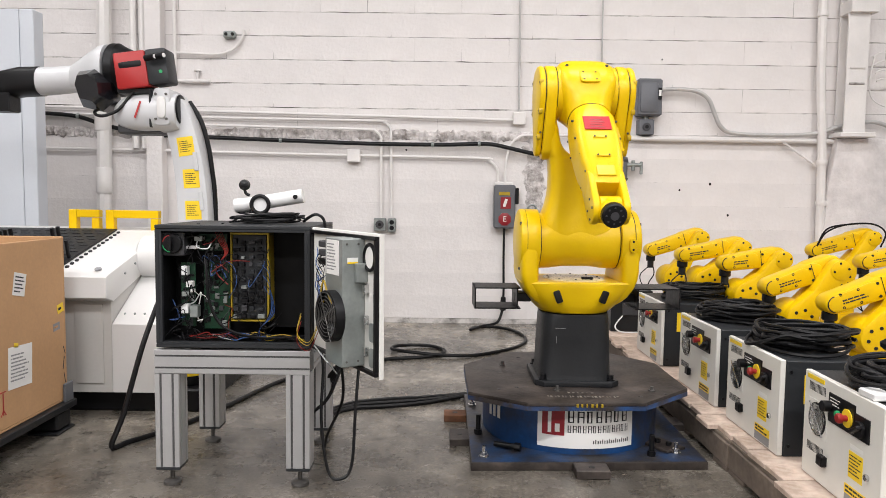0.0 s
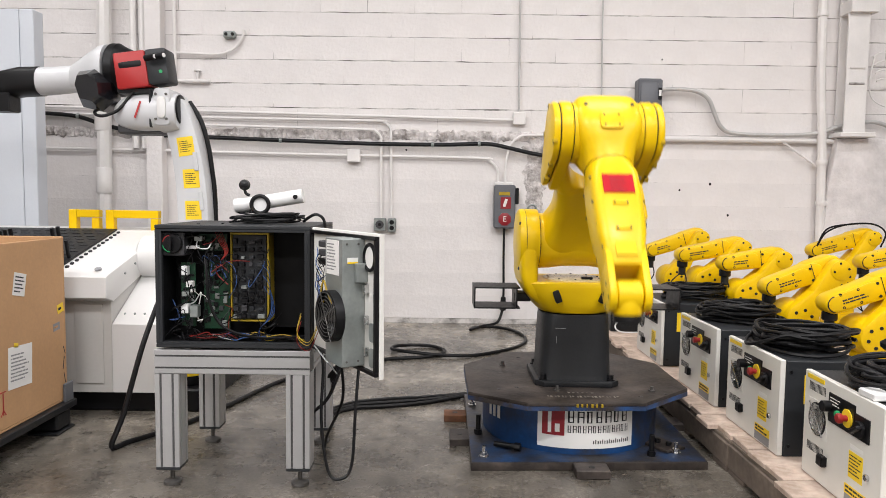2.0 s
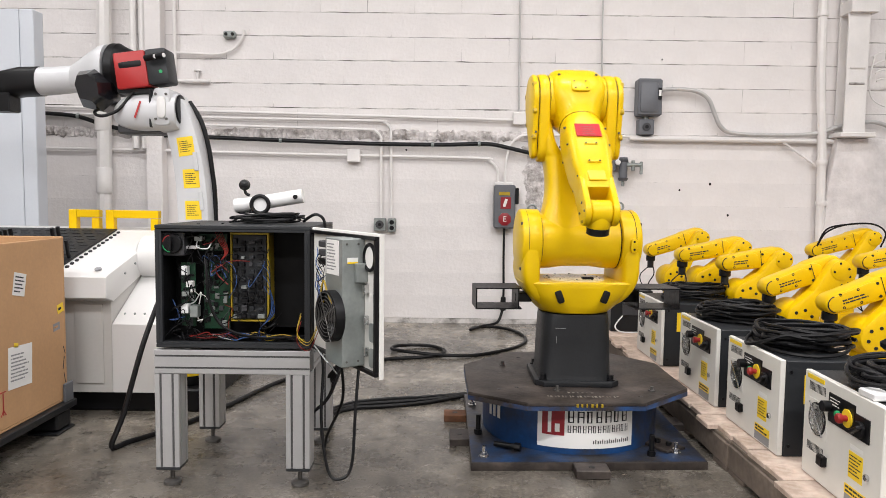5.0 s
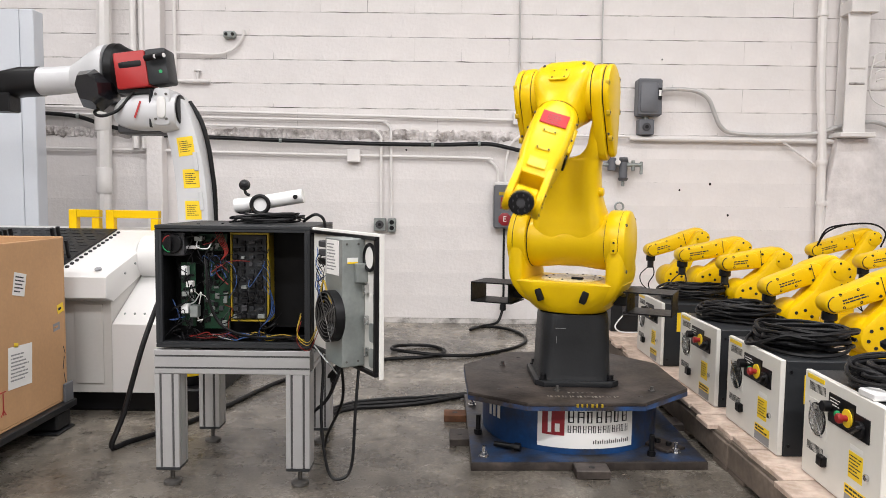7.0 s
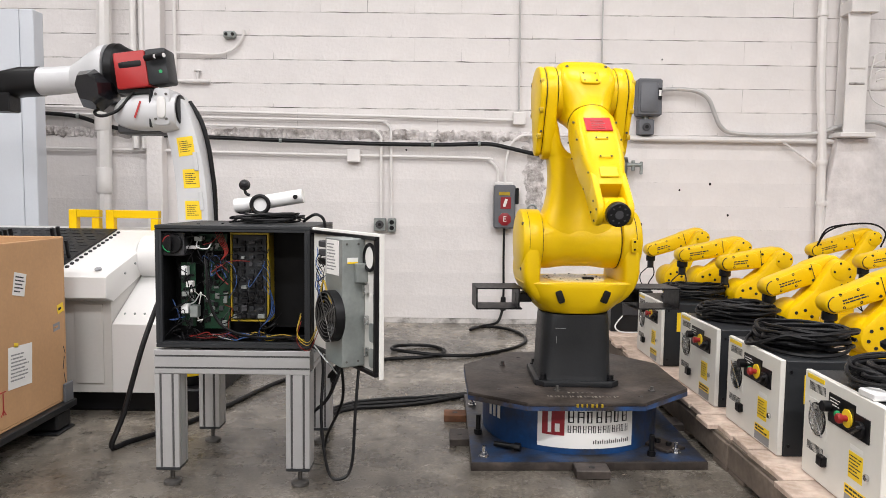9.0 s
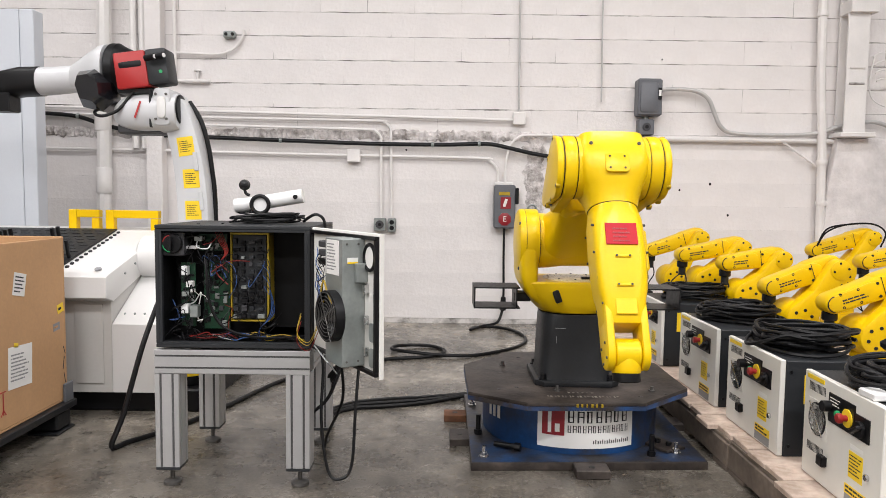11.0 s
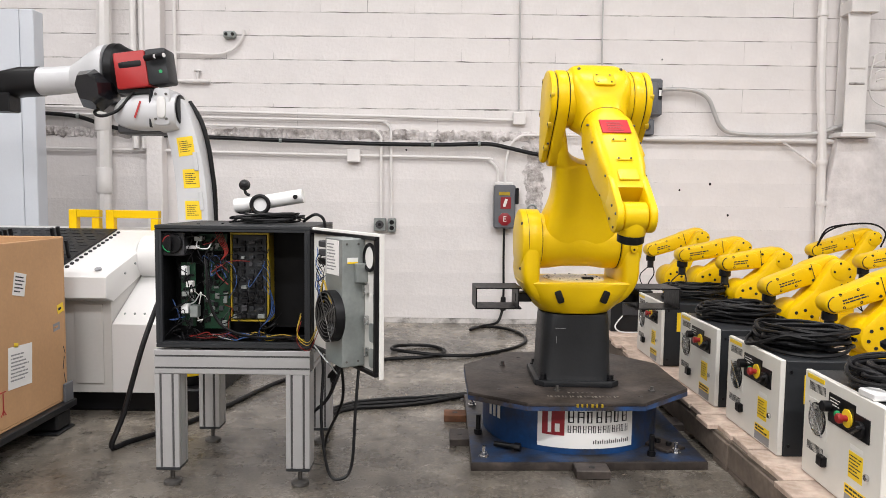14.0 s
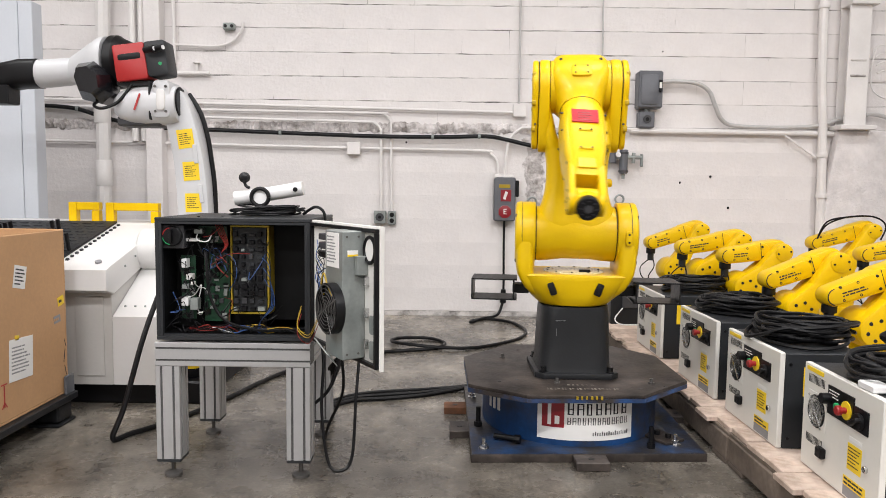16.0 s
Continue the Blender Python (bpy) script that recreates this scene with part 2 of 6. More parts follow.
def cyl(bm, p0, p1, r0, r1=None, n=20, b=0.0):
    """A rod from p0 to p1 with an optional chamfer."""
    p0, p1 = Vector(p0), Vector(p1)
    r1 = r0 if r1 is None else r1
    d = (p1 - p0).normalized()
    u = d.orthogonal().normalized()
    w = d.cross(u)
    L = (p1 - p0).length
    st = [(0, r0), (L, r1)] if not b else [(0, r0 - b), (b, r0), (L - b, r1), (L, r1 - b)]
    return loft(bm, [[p0 + d * s + (u * math.cos(a) + w * math.sin(a)) * r for a in [2 * math.pi * i / n for i in range(n)]] for s, r in st])


def spin(bm, profile, n=32, m=None):
    """A turned body: profile of (radius, z)."""
    rings = [[Vector((r * math.cos(a), r * math.sin(a), z)) for a in [2 * math.pi * i / n for i in range(n)]] for r, z in profile]
    if m is not None:
        rings = [[m @ p for p in r] for r in rings]
    return loft(bm, rings)


def smooth_path(pts, step=6):
    pts = [Vector(p) for p in pts]
    out = []
    for i in range(len(pts) - 1):
        a, b = pts[max(i - 1, 0)], pts[min(i + 2, len(pts) - 1)]
        p, q = pts[i], pts[i + 1]
        for k in range(step):
            t = k / step
            out.append(0.5 * ((2 * p) + (q - a) * t + (2 * a - 5 * p + 4 * q - b) * t * t + (3 * p - a - 3 * q + b) * t ** 3))
    return out + [pts[-1]]


def tube(bm, pts, r, n=8, step=6, smooth=True):
    pts = smooth_path(pts, step) if smooth else [Vector(p) for p in pts]
    rings = []
    u = None
    for i, p in enumerate(pts):
        d = (pts[min(i + 1, len(pts) - 1)] - pts[max(i - 1, 0)])
        d = d.normalized() if d.length > 1e-9 else Vector((0, 0, 1))
        u = d.orthogonal().normalized() if u is None else (u - d * u.dot(d)).normalized()
        w = d.cross(u)
        rings.append([p + (u * math.cos(a) + w * math.sin(a)) * r for a in [2 * math.pi * k / n for k in range(n)]])
    return loft(bm, rings)


def oval(w, h, e=4.0, n=28):
    """A superellipse of that width and height."""
    out = []
    for i in range(n):
        a = 2 * math.pi * (i + 0.5) / n
        c, s = math.cos(a), math.sin(a)
        out.append((w / 2 * math.copysign(abs(c) ** (2 / e), c), h / 2 * math.copysign(abs(s) ** (2 / e), s)))
    return out


def hull(c0, r0, c1, r1, n=12):
    """Outline of a tapered capsule between two circles."""
    c0, c1 = Vector(c0), Vector(c1)
    d = c1 - c0
    base = math.atan2(d.y, d.x)
    k = math.acos(max(-1, min(1, (r0 - r1) / d.length)))
    out = [(c1.x + r1 * math.cos(base + a), c1.y + r1 * math.sin(base + a)) for a in np.linspace(-k, k, n)]
    out += [(c0.x + r0 * math.cos(base + a), c0.y + r0 * math.sin(base + a)) for a in np.linspace(k, 2 * math.pi - k, n)]
    return out


def inset(poly, b):
    n = len(poly)
    out = []
    for i in range(n):
        p, q, r = Vector(poly[i - 1]), Vector(poly[i]), Vector(poly[(i + 1) % n])
        t = (r - p).normalized()
        out.append((q.x - t.y * b, q.y + t.x * b))
    return out


def slab(bm, poly, axis, a0, a1, b=0.006, m=None):
    """A counter-clockwise outline pushed out along an axis, with rounded rims. axis x: outline in (y, z); y: (x, z); z: (x, y)."""
    def put(p, a):
        v = Vector({"x": (a, p[0], p[1]), "y": (p[0], a, p[1]), "z": (p[0], p[1], a)}[axis])
        return m @ v if m is not None else v
    lay = [(a0, b), (a0 + b * 0.3, b * 0.3), (a0 + b, 0), (a1 - b, 0), (a1 - b * 0.3, b * 0.3), (a1, b)] if b else [(a0, 0), (a1, 0)]
    return loft(bm, [[put(p, a) for p in (inset(poly, i) if i else poly)] for a, i in lay])


def B():
    return bmesh.new()


def bars(bm, x0, z0, w, h, rows, y=0.0, seed=1, fill=0.65, m=None):
    """Rows of short bars in place of unreadable print, in the xz plane."""
    rnd = random.Random(seed)
    for i in range(rows):
        z = z0 - (i + 0.5) * h / rows
        x = x0
        end = x0 + w * rnd.uniform(0.6, 1.0)
        while x < end - 0.002:
            k = min(rnd.uniform(0.06, 0.22) * w, end - x)
            box(bm, x, y - 0.0006, z - h / rows * fill / 2, x + k, y + 0.0002, z + h / rows * fill / 2, 0.0001, m)
            x += k + 0.03 * w
    return bm


# ---------- the hall ----------
def sheet(name, mat, x0, y0, z0, x1, y1, z1, label, category):
    return tagged(part(name, box(B(), x0, y0, z0, x1, y1, z1, 0.002), mat), label, category, kind="structure")


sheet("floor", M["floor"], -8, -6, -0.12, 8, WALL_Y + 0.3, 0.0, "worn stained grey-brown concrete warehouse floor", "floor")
wall_north = sheet("wall_north", M["mortar"], -8, WALL_Y + 0.006, -0.1, 8, WALL_Y + 0.3, CEIL_Z + 0.1, "white-painted concrete block wall with rough joints", "wall")
sheet("wall_south", M["shade"], -8, -6.2, -0.1, 8, -6, CEIL_Z + 0.1, "plain pale wall behind the work area", "wall")
sheet("wall_west", M["shade"], -8.2, -6.2, -0.1, -8, WALL_Y + 0.3, CEIL_Z + 0.1, "plain pale side wall of the hall", "wall")
sheet("wall_east", M["shade"], 8, -6.2, -0.1, 8.2, WALL_Y + 0.3, CEIL_Z + 0.1, "plain pale side wall of the hall", "wall")
sheet("ceiling", M["shade"], -8.2, -6.2, CEIL_Z, 8.2, WALL_Y + 0.3, CEIL_Z + 0.2, "plain pale hall ceiling", "ceiling")
for lx, ly in LAMPS:
    f = thing("ceiling_light", "white linear LED ceiling light fitting", "ceiling light", pose(lx, ly, CEIL_Z), "ceiling lights of the hall")
    part("frame", box(B(), -0.64, -0.19, -0.11, 0.64, 0.19, -0.0, 0.01), M["white"], f)
    part("diffuser", box(B(), -0.6, -0.15, -0.13, 0.6, 0.15, -0.112, 0.004), glow, f)


# ---------- the large yellow robot ----------
L2, L4, D6, OFF, Z2 = 0.651, 0.700, 0.092, 0.033, 0.636
BASE = (0.600, 3.211, 0.280)
robot = thing("industrial_robot", "large yellow six-axis industrial robot on a dark grey pedestal", "robot", pose(*BASE))


def bolt(bm, p, d, r=0.008, h=0.006):
    """Notes a hexagon head at p along d; studs() sets them."""
    bm.append((Vector(p), Vector(d).normalized(), r, h))


def studs(name, heads, mat, parent):
    """Each noted head as a part of its own on one shared mesh."""
    shared = {}
    for p, d, r, h in heads:
        key = (round(r, 4), round(h, 4))
        if key not in shared:
            bm = B()
            loft(bm, [[(q * r * math.cos(a), q * r * math.sin(a), z) for a in [math.pi * i / 4 for i in range(8)]] for q, z in ((1, -.006), (1, h * .7), (.8, h), (.5, h), (.45, h * .5))])
            shared[key] = finish(bm, name, mat)
        part(name, shared[key], None, parent, "", Matrix.Translation(p) @ d.to_track_quat("Z", "Y").to_matrix().to_4x4())


def pedestal():
    bm = B()
    flange = inset([(-.185, -.185), (.185, -.185), (.185, .185), (-.185, .185)], 0)
    flange = [(-.185, -.15), (-.15, -.185), (.15, -.185), (.185, -.15), (.185, .15), (.15, .185), (-.15, .185), (-.185, .15)]
    slab(bm, flange, "z", 0.0, 0.026, 0.004)
    rings = []
    for z, w, e in ((0.024, .335, 5), (0.05, .322, 5), (0.20, .312, 4.5), (0.285, .306, 4), (0.315, .306, 3)):
        rings.append([(x, y, z) for x, y in oval(w, w, e)])
    loft(bm, rings)
    ob = part("pedestal", bm, M["charcoal"], robot, "charcoal painted cast pedestal with scuffs")
    for sx in (-1, 1):
        for sy in (-1, 1):
            bb = B()
            cyl(bb, (sx * .15, sy * .15, .026), (sx * .15, sy * .15, .03), .02)
            cyl(bb, (sx * .15, sy * .15, .03), (sx * .15, sy * .15, .05), .013, n=6)
            part("bolt", bb, M["black"], ob)
    sc = B()
    box(sc, -.10, -.1575, .256, -.055, -.156, .258, 0.0004)
    box(sc, -.095, -.160, .19, -.0935, -.158, .222, 0.0004)
    part("scuff_mark", sc, M["grey_ink"], ob)


pedestal()

# turret: a bowl with two cheeks that carry the shoulder
turret = new("turret")
turret.parent = robot
turret["label"] = "yellow swivelling fork body with two cheeks"


def turret_parts():
    bm = B()
    rings = []
    for z, w, d, e in ((.318, .285, .28, 2.3), (.322, .315, .30, 2.4), (.338, .350, .318, 2.6), (.360, .395, .338, 2.8), (.395, .445, .354, 3.8), (.433, .490, .364, 5.0), (.455, .512, .368, 6.0), (.463, .504, .360, 6.0)):
        rings.append([(x, y, z) for x, y in oval(w, d, e, 44)])
    loft(bm, rings)
    part("bowl", bm, M["yellow"], turret)
    for s in (-1, 1):
        cb = B()
        # cheek: grows out of the bowl and widens into the shoulder lobe
        rings = []
        for z, xo, xi, y0, y1 in ((.345, .165, .120, -.10, .10), (.370, .199, .140, -.128, .126), (.395, .222, .158, -.150, .145), (.433, .2445, .174, -.167, .158), (.470, .259, .178, -.174, .160), (.505, .2645, .178, -.176, .152), (.56, .2645, .178, -.173, .126), (Z2, .2645, .178, -.17, .106)):
            cx, w = (xo + xi) / 2, xo - xi
            rings.append([(s * (cx + px), (y0 + y1) / 2 + py, z) for px, py in oval(w, y1 - y0, 4.5, 32)])
        loft(cb, rings)
        x0, x1 = (.178, .236) if s > 0 else (-.236, -.178)
        slab(cb, [(.142 * math.cos(a) - OFF, Z2 + .142 * math.sin(a)) for a in np.linspace(0, 2 * math.pi, 40, endpoint=False)], "x", x0, x1, .004)
        part("cheek", cb, M["yellow"], turret)
        cap = B()
        spin(cap, [(.1425, 0), (.1425, .016), (.138, .024), (.124, .0305), (.0, .032)], 44, pose(s * .2375, -OFF, Z2, 0, 90 * s, 0))
        part("shoulder_cover", cap, M["yellow"], turret)
        seam = B()
        spin(seam, [(.1415, 0), (.1415, .0025)], 44, pose(s * .2355 - (0 if s > 0 else .0025), -OFF, Z2, 0, 90, 0))
        spin(seam, [(.1245, 0), (.1245, .003)], 32, pose(s * .176 - (0.003 if s > 0 else 0), -OFF, Z2, 0, 90, 0))
        part("seam", seam, M["charcoal"], turret)
        ears = []
        for k, (yy, zz) in enumerate(((-.13, .08), (-.14, -.02), (.10, .10), (-.10, -.12))):
            bolt(ears, (s * .262, -OFF + yy * .8, Z2 + zz), (s, -.2, 0), .008, .005)
        studs("bolt", ears, M["grey"], turret)
        slot = B()
        slab(slot, oval(.030, .056, 6, 20), "y", -.189, -.160, .003, pose(s * .088, 0, .400, 0, s * 20, s * 4))
        part("grip_pad", slot, M["black"], turret)
        # open black cable carrier beside the bowl
        fr = B()
        xi, xo = s * .255, s * .46
        a, b = min(xi, xo), max(xi, xo)
        for z in (.335, .425):
            box(fr, a, -.12, z, b, .06, z + .006, .001)
        box(fr, (s * .46 if s < 0 else s * .46 - .006), -.12, .335, (s * .46 + .006 if s < 0 else s * .46), .06, .431, .001)
        box(fr, (s * .27 - .003), -.12, .335, (s * .27 + .003), .06, .431, .001)
        part("cable_carrier", fr, M["black"], turret, "open black sheet-steel cable carrier")
        st = B()
        box(st, min(s * .20, s * .275), -.06, .36, max(s * .20, s * .275), .03, .40, .004)
        part("carrier_stub", st, M["black"], turret)
    # cover plate whose pale tone paints in a reflection
    pl = B()
    slab(pl, [(x, y + .0) for x, y in oval(.27, .30, 2.6, 36)], "z", .452, .468, .005)
    cover = part("top_cover", pl, M["cream"], turret, "round yellow cover plate with screws, pale from a painted-in sheen")
    sc = []
    for k in range(10):
        a = 2 * math.pi * k / 10 + .2
        bolt(sc, (.12 * math.cos(a), .13 * math.sin(a), .467), (0, 0, 1), .005, .004)
    studs("screw", sc, M["black"], cover)
    ct = B()
    box(ct, .02, -.10, .468, .07, -.075, .478, .002)
    part("connector", ct, M["black"], cover)
    tp = B()
    slab(tp, [(p[0] + .0, p[1] + Z2 - .01) for p in oval(.03, .062, 3.0, 20)], "y", -.186, -.17, .003, pose(.222, 0, 0))
    tag = part("terminal_plate", tp, M["yellow"], turret)
    for dz in (-.017, .017):
        part("hole", cyl(B(), (.222, -.1875, Z2 - .01 + dz), (.222, -.185, Z2 - .01 + dz), .005, n=10), M["black"], tag)


turret_parts()

# lower arm: barrel, waisted neck and a fork at the elbow (origin at the shoulder axis)
lower_arm = new("lower_arm")
lower_arm.parent = robot
lower_arm["label"] = "waisted yellow lower arm with a forked top"


def lower_arm_parts():
    bm = B()
    spin(bm, [(.122, -.177), (.124, -.165), (.122, -.12), (.114, -.06), (.114, .06), (.122, .12), (.124, .165), (.122, .177)], 40, pose(0, 0, 0, 0, 90, 0))
    part("barrel", bm, M["yellow"], lower_arm)
    # the casting: one waisted body with a shallow front channel that opens into the fork
    outer = ((-.03, .174), (.05, .175), (.09, .170), (.125, .158), (.16, .147), (.20, .1385), (.25, .1345), (.30, .135), (.34, .139), (.38, .146), (.42, .154), (.47, .163), (.52, .168), (.57, .170))
    depth = ((-.03, .205), (.0, .222), (.05, .222), (.10, .205), (.15, .180), (.20, .165), (.28, .155), (.36, .150), (.42, .150), (.50, .160), (.57, .170))
    hollow = ((-.03, .0), (.02, .04), (.08, .14), (.16, .24), (.26, .32), (.34, .42), (.378, .55), (.39, .3), (.42, 0), (.57, 0))

    def at(table, z):
        return float(np.interp(z, [p[0] for p in table], [p[1] for p in table]))

    for s in (-1, 1):
        bm = B()
        rings = []
        levels = list(np.linspace(-.03, .37, 26)) + [.379, .381, .384, .390, .398, .410, .425, .445, .47, .50, .535, .57]
        for z in levels:
            lift = max(0, min(1, (z - .38) / .10))
            xi = .100 * math.sqrt(max(0, 1 - (1 - lift) ** 2)) + max(0, z - .48) * .30 if z > .38 else 0
            xo, d, v = at(outer, z), at(depth, z), at(hollow, z)
            inner = max(0, min(1, (z - .376) / .03))
            us = [.5 - .5 * math.cos(math.pi * k / 13) for k in range(14)]

            def half(u):
                fo = (1 - u ** 5) ** .25 if u < 1 else 0
                fi = 1 + inner * ((1 - (1 - u) ** 5) ** .25 - 1)
                return max(.002, d / 2 * fo * fi * (1 - v * (1 + math.cos(math.pi * min(1, u * 1.25))) / 2))
            loop = [(s * (xi + (xo - xi) * u), -half(u), z) for u in us] + [(s * (xi + (xo - xi) * u), half(u), z) for u in us[::-1]]
            rings.append(loop)
        loft(bm, rings)
        part("casting", bm, M["yellow"], lower_arm, sharp=50)
        bm = B()
        prof = hull((0, .43), .066, (0, L2), .118, 16)
        x0, x1 = (.128, .176) if s > 0 else (-.176, -.128)
        slab(bm, prof, "x", x0, x1, .010)
        fork = part("fork_arm", bm, M["yellow"], lower_arm)
        cap = B()
        slab(cap, hull((0, L2 - .235), .038, (0, L2), .116, 16), "x", (.1775 if s > 0 else -.205), (.205 if s > 0 else -.1775), .010)
        cov = part("elbow_cover", cap, M["yellow"], fork)
        line = B()
        slab(line, hull((0, L2 - .21), .040, (0, L2), .111, 16), "x", (.1755 if s > 0 else -.178), (.178 if s > 0 else -.1755), 0)
        part("seam", line, M["charcoal"], fork)
        # flush ovals in darker yellow paint the shade of the bolt recesses
        pockets = B()
        for yy, zz, tl in ((-.098, .045, 0), (-.094, -.075, 0), (-.062, -.185, 0), (.098, .045, 0), (.09, -.09, 0)):
            slab(pockets, [(yy + p, L2 + zz + q) for p, q in oval(.018, .024, 3, 16)], "x", (.190 if s > 0 else -.2056), (.2056 if s > 0 else -.190), 0)
        part("bolt_pocket", pockets, M["yellow_shade"], cov)
        bb = []
        for yy, zz in ((-.098, .045), (-.094, -.075), (-.062, -.185), (.098, .045), (.09, -.09)):
            bolt(bb, (s * .2053, yy, L2 + zz), (s, 0, 0), .005, .002)
        for yy, zz in ((-.108, .045), (-.098, -.075), (-.075, -.165)):
            bolt(bb, (s * .190, yy + .007, L2 + zz), (0, -1, 0), .005, .002)
        studs("bolt", bb, M["grey"], fork)
        sm = B()
        spin(sm, [(.1151, 0), (.1151, .001)], 40, pose((.1272 if s > 0 else -.1282), 0, L2, 0, 90, 0))
        part("seam", sm, M["charcoal"], fork)
    kn = B()
    cyl(kn, (.115, -.02, .23), (.155, -.02, .23), .022, .018, b=.004)
    part("boss", kn, M["yellow"], lower_arm)


lower_arm_parts()

# elbow housing: origin at the elbow axis, the forearm axis along -y
elbow = new("elbow_housing")
elbow.parent = robot


def elbow_parts():
    bm = B()
    spin(bm, [(.114, -.1275), (.115, -.12), (.114, -.08), (.114, .08), (.115, .12), (.114, .1275)], 40, pose(0, 0, 0, 0, 90, 0))
    part("elbow_barrel", bm, M["yellow"], elbow)
    bm = B()
    rings = []
    for y, w, h, zo, e in ((.105, .19, .14, .012, 4), (.092, .235, .19, .012, 5), (.04, .25, .225, .014, 6), (-.03, .25, .24, .014, 6), (-.075, .235, .232, .01, 5), (-.115, .205, .205, .004, 3.5), (-.15, .185, .185, 0, 2.6), (-.178, .178, .178, 0, 2.2)):
        rings.append([(x, y, z + zo) for x, z in oval(w, h, e, 36)])
    loft(bm, rings)
    part("housing", bm, M["yellow"], elbow)
    tp = B()
    slab(tp, [(x, y) for x, y in oval(.085, .075, 6, 28)], "z", -.006, .003, .002, pose(0, -.05, .1315, 4, 0, 0))
    pl = part("top_plate", tp, M["yellow"], elbow)
    sc = []
    for sx in (-1, 1):
        for sy in (-1, 1):
            bolt(sc, (sx * .026, -.05 + sy * .022, .1345 + sy * .0015), (0, -.12, 1), .004, .002)
    studs("screw", sc, M["black"], pl)
    sc = []
    for sx in (-1, 1):
        bolt(sc, (sx * .085, .03, .125), (0, -.1, 1), .007, .005)
        bolt(sc, (sx * .088, -.112, .04), (sx * .5, -.8, .2), .008, .006)
    studs("bolt", sc, M["grey"], elbow)
    sm = B()
    spin(sm, [(.0885, 0), (.0885, .003)], 36, pose(0, -.178, 0, 90, 0, 0))
    part("seam", sm, M["charcoal"], elbow)


elbow_parts()

# forearm: rolls about its own long axis; origin at the elbow axis
forearm = new("forearm")
forearm.parent = robot
forearm["label"] = "tapered yellow forearm with a red glossy label"


def forearm_parts():
    bm = B()
    rings = []
    for y, w, h, zo, e in ((-.181, .172, .176, 0, 2.2), (-.205, .176, .180, 0, 2.6), (-.24, .180, .180, .0, 4), (-.34, .181, .172, 0, 5), (-.43, .176, .162, 0, 5), (-.49, .168, .151, -.001, 5), (-.525, .152, .143, -.002, 5), (-.60, .142, .125, -.004, 5), (-.61, .137, .115, -.004, 5)):
        rings.append([(x, y, z + zo) for x, z in oval(w, h, e, 36)])
    loft(bm, rings)
    body = part("forearm_body", bm, M["yellow"], forearm)
    # raised rear cover under the label
    for s in (-1, 1):
        ck = B()
        x0, x1 = (.044, .070) if s > 0 else (-.070, -.044)
        slab(ck, hull((-.57, .0), .060, (-L4, 0), .056, 12), "x", x0, x1, .006)
        cheek = part("wrist_cheek", ck, M["yellow"], forearm)
        bb = []
        for k in range(4):
            a = k * math.pi / 2 + .6
            bolt(bb, (s * .0695, -L4 + .038 * math.cos(a), .038 * math.sin(a)), (s, 0, 0), .005, .004)
        studs("bolt", bb, M["grey"], cheek)
        sd = []
        for k, (yy, zz) in enumerate(((-.26, .06), (-.26, -.05), (-.36, .055), (-.45, .05), (-.54, .045), (-.36, -.05), (-.54, -.045))):
            bolt(sd, (s * (.0895 - max(0, -.36 - yy) * .10), yy, zz), (s, 0, .1), .0045, .004)
        studs("screw", sd, M["grey"], forearm)
    lb = B()
    box(lb, -.054, -.345, .0875, .054, -.265, .0912, .001)
    lab = part("red_label", lb, M["label_red"], forearm, "glossy red data label with dark print", pose(0, 0, 0, 0, 0, 0))
    pr = B()
    bars(pr, -.03, .0, .06, .06, 4, 0, 5, .35, pose(0, -.28, .0922, -90, 0, 0))
    part("print", pr, M["maroon"], lab)
    for yy in (-.385, -.485):
        rb = B()
        box(rb, -.028, yy - .006, .074 - (-.385 - yy) * .0, .028, yy + .006, .0885 + (yy + .385) * .07, .003)
        ridge = part("rail", rb, M["yellow"], forearm)
        sb = []
        for s in (-1, 1):
            bolt(sb, (s * .022, yy, .0885 + (yy + .385) * .07), (0, 0, 1), .004, .003)
        studs("screw", sb, M["grey"], ridge)
    rc = B()
    box(rc, -.036, -.585, .062, .036, -.53, .0695, .002)
    part("recessed_pad", rc, M["yellow"], forearm)
    cn = B()
    box(cn, .084, -.445, -.035, .096, -.418, .03, .003)
    part("connector", cn, M["black"], forearm)
    cb = B()
    box(cb, .078, -.42, -.06, .099, -.27, .05, .008)
    part("side_cover", cb, M["yellow"], forearm)
    un = B()
    bars(un, -.03, .025, .10, .03, 2, 0, 9, .5, pose(-.0735, -.50, 0, 0, 0, -90))
    part("print", un, M["grey_ink"], forearm)


forearm_parts()

# wrist: bends between the cheeks; origin at the bending axis
wrist = new("wrist")
wrist.parent = robot


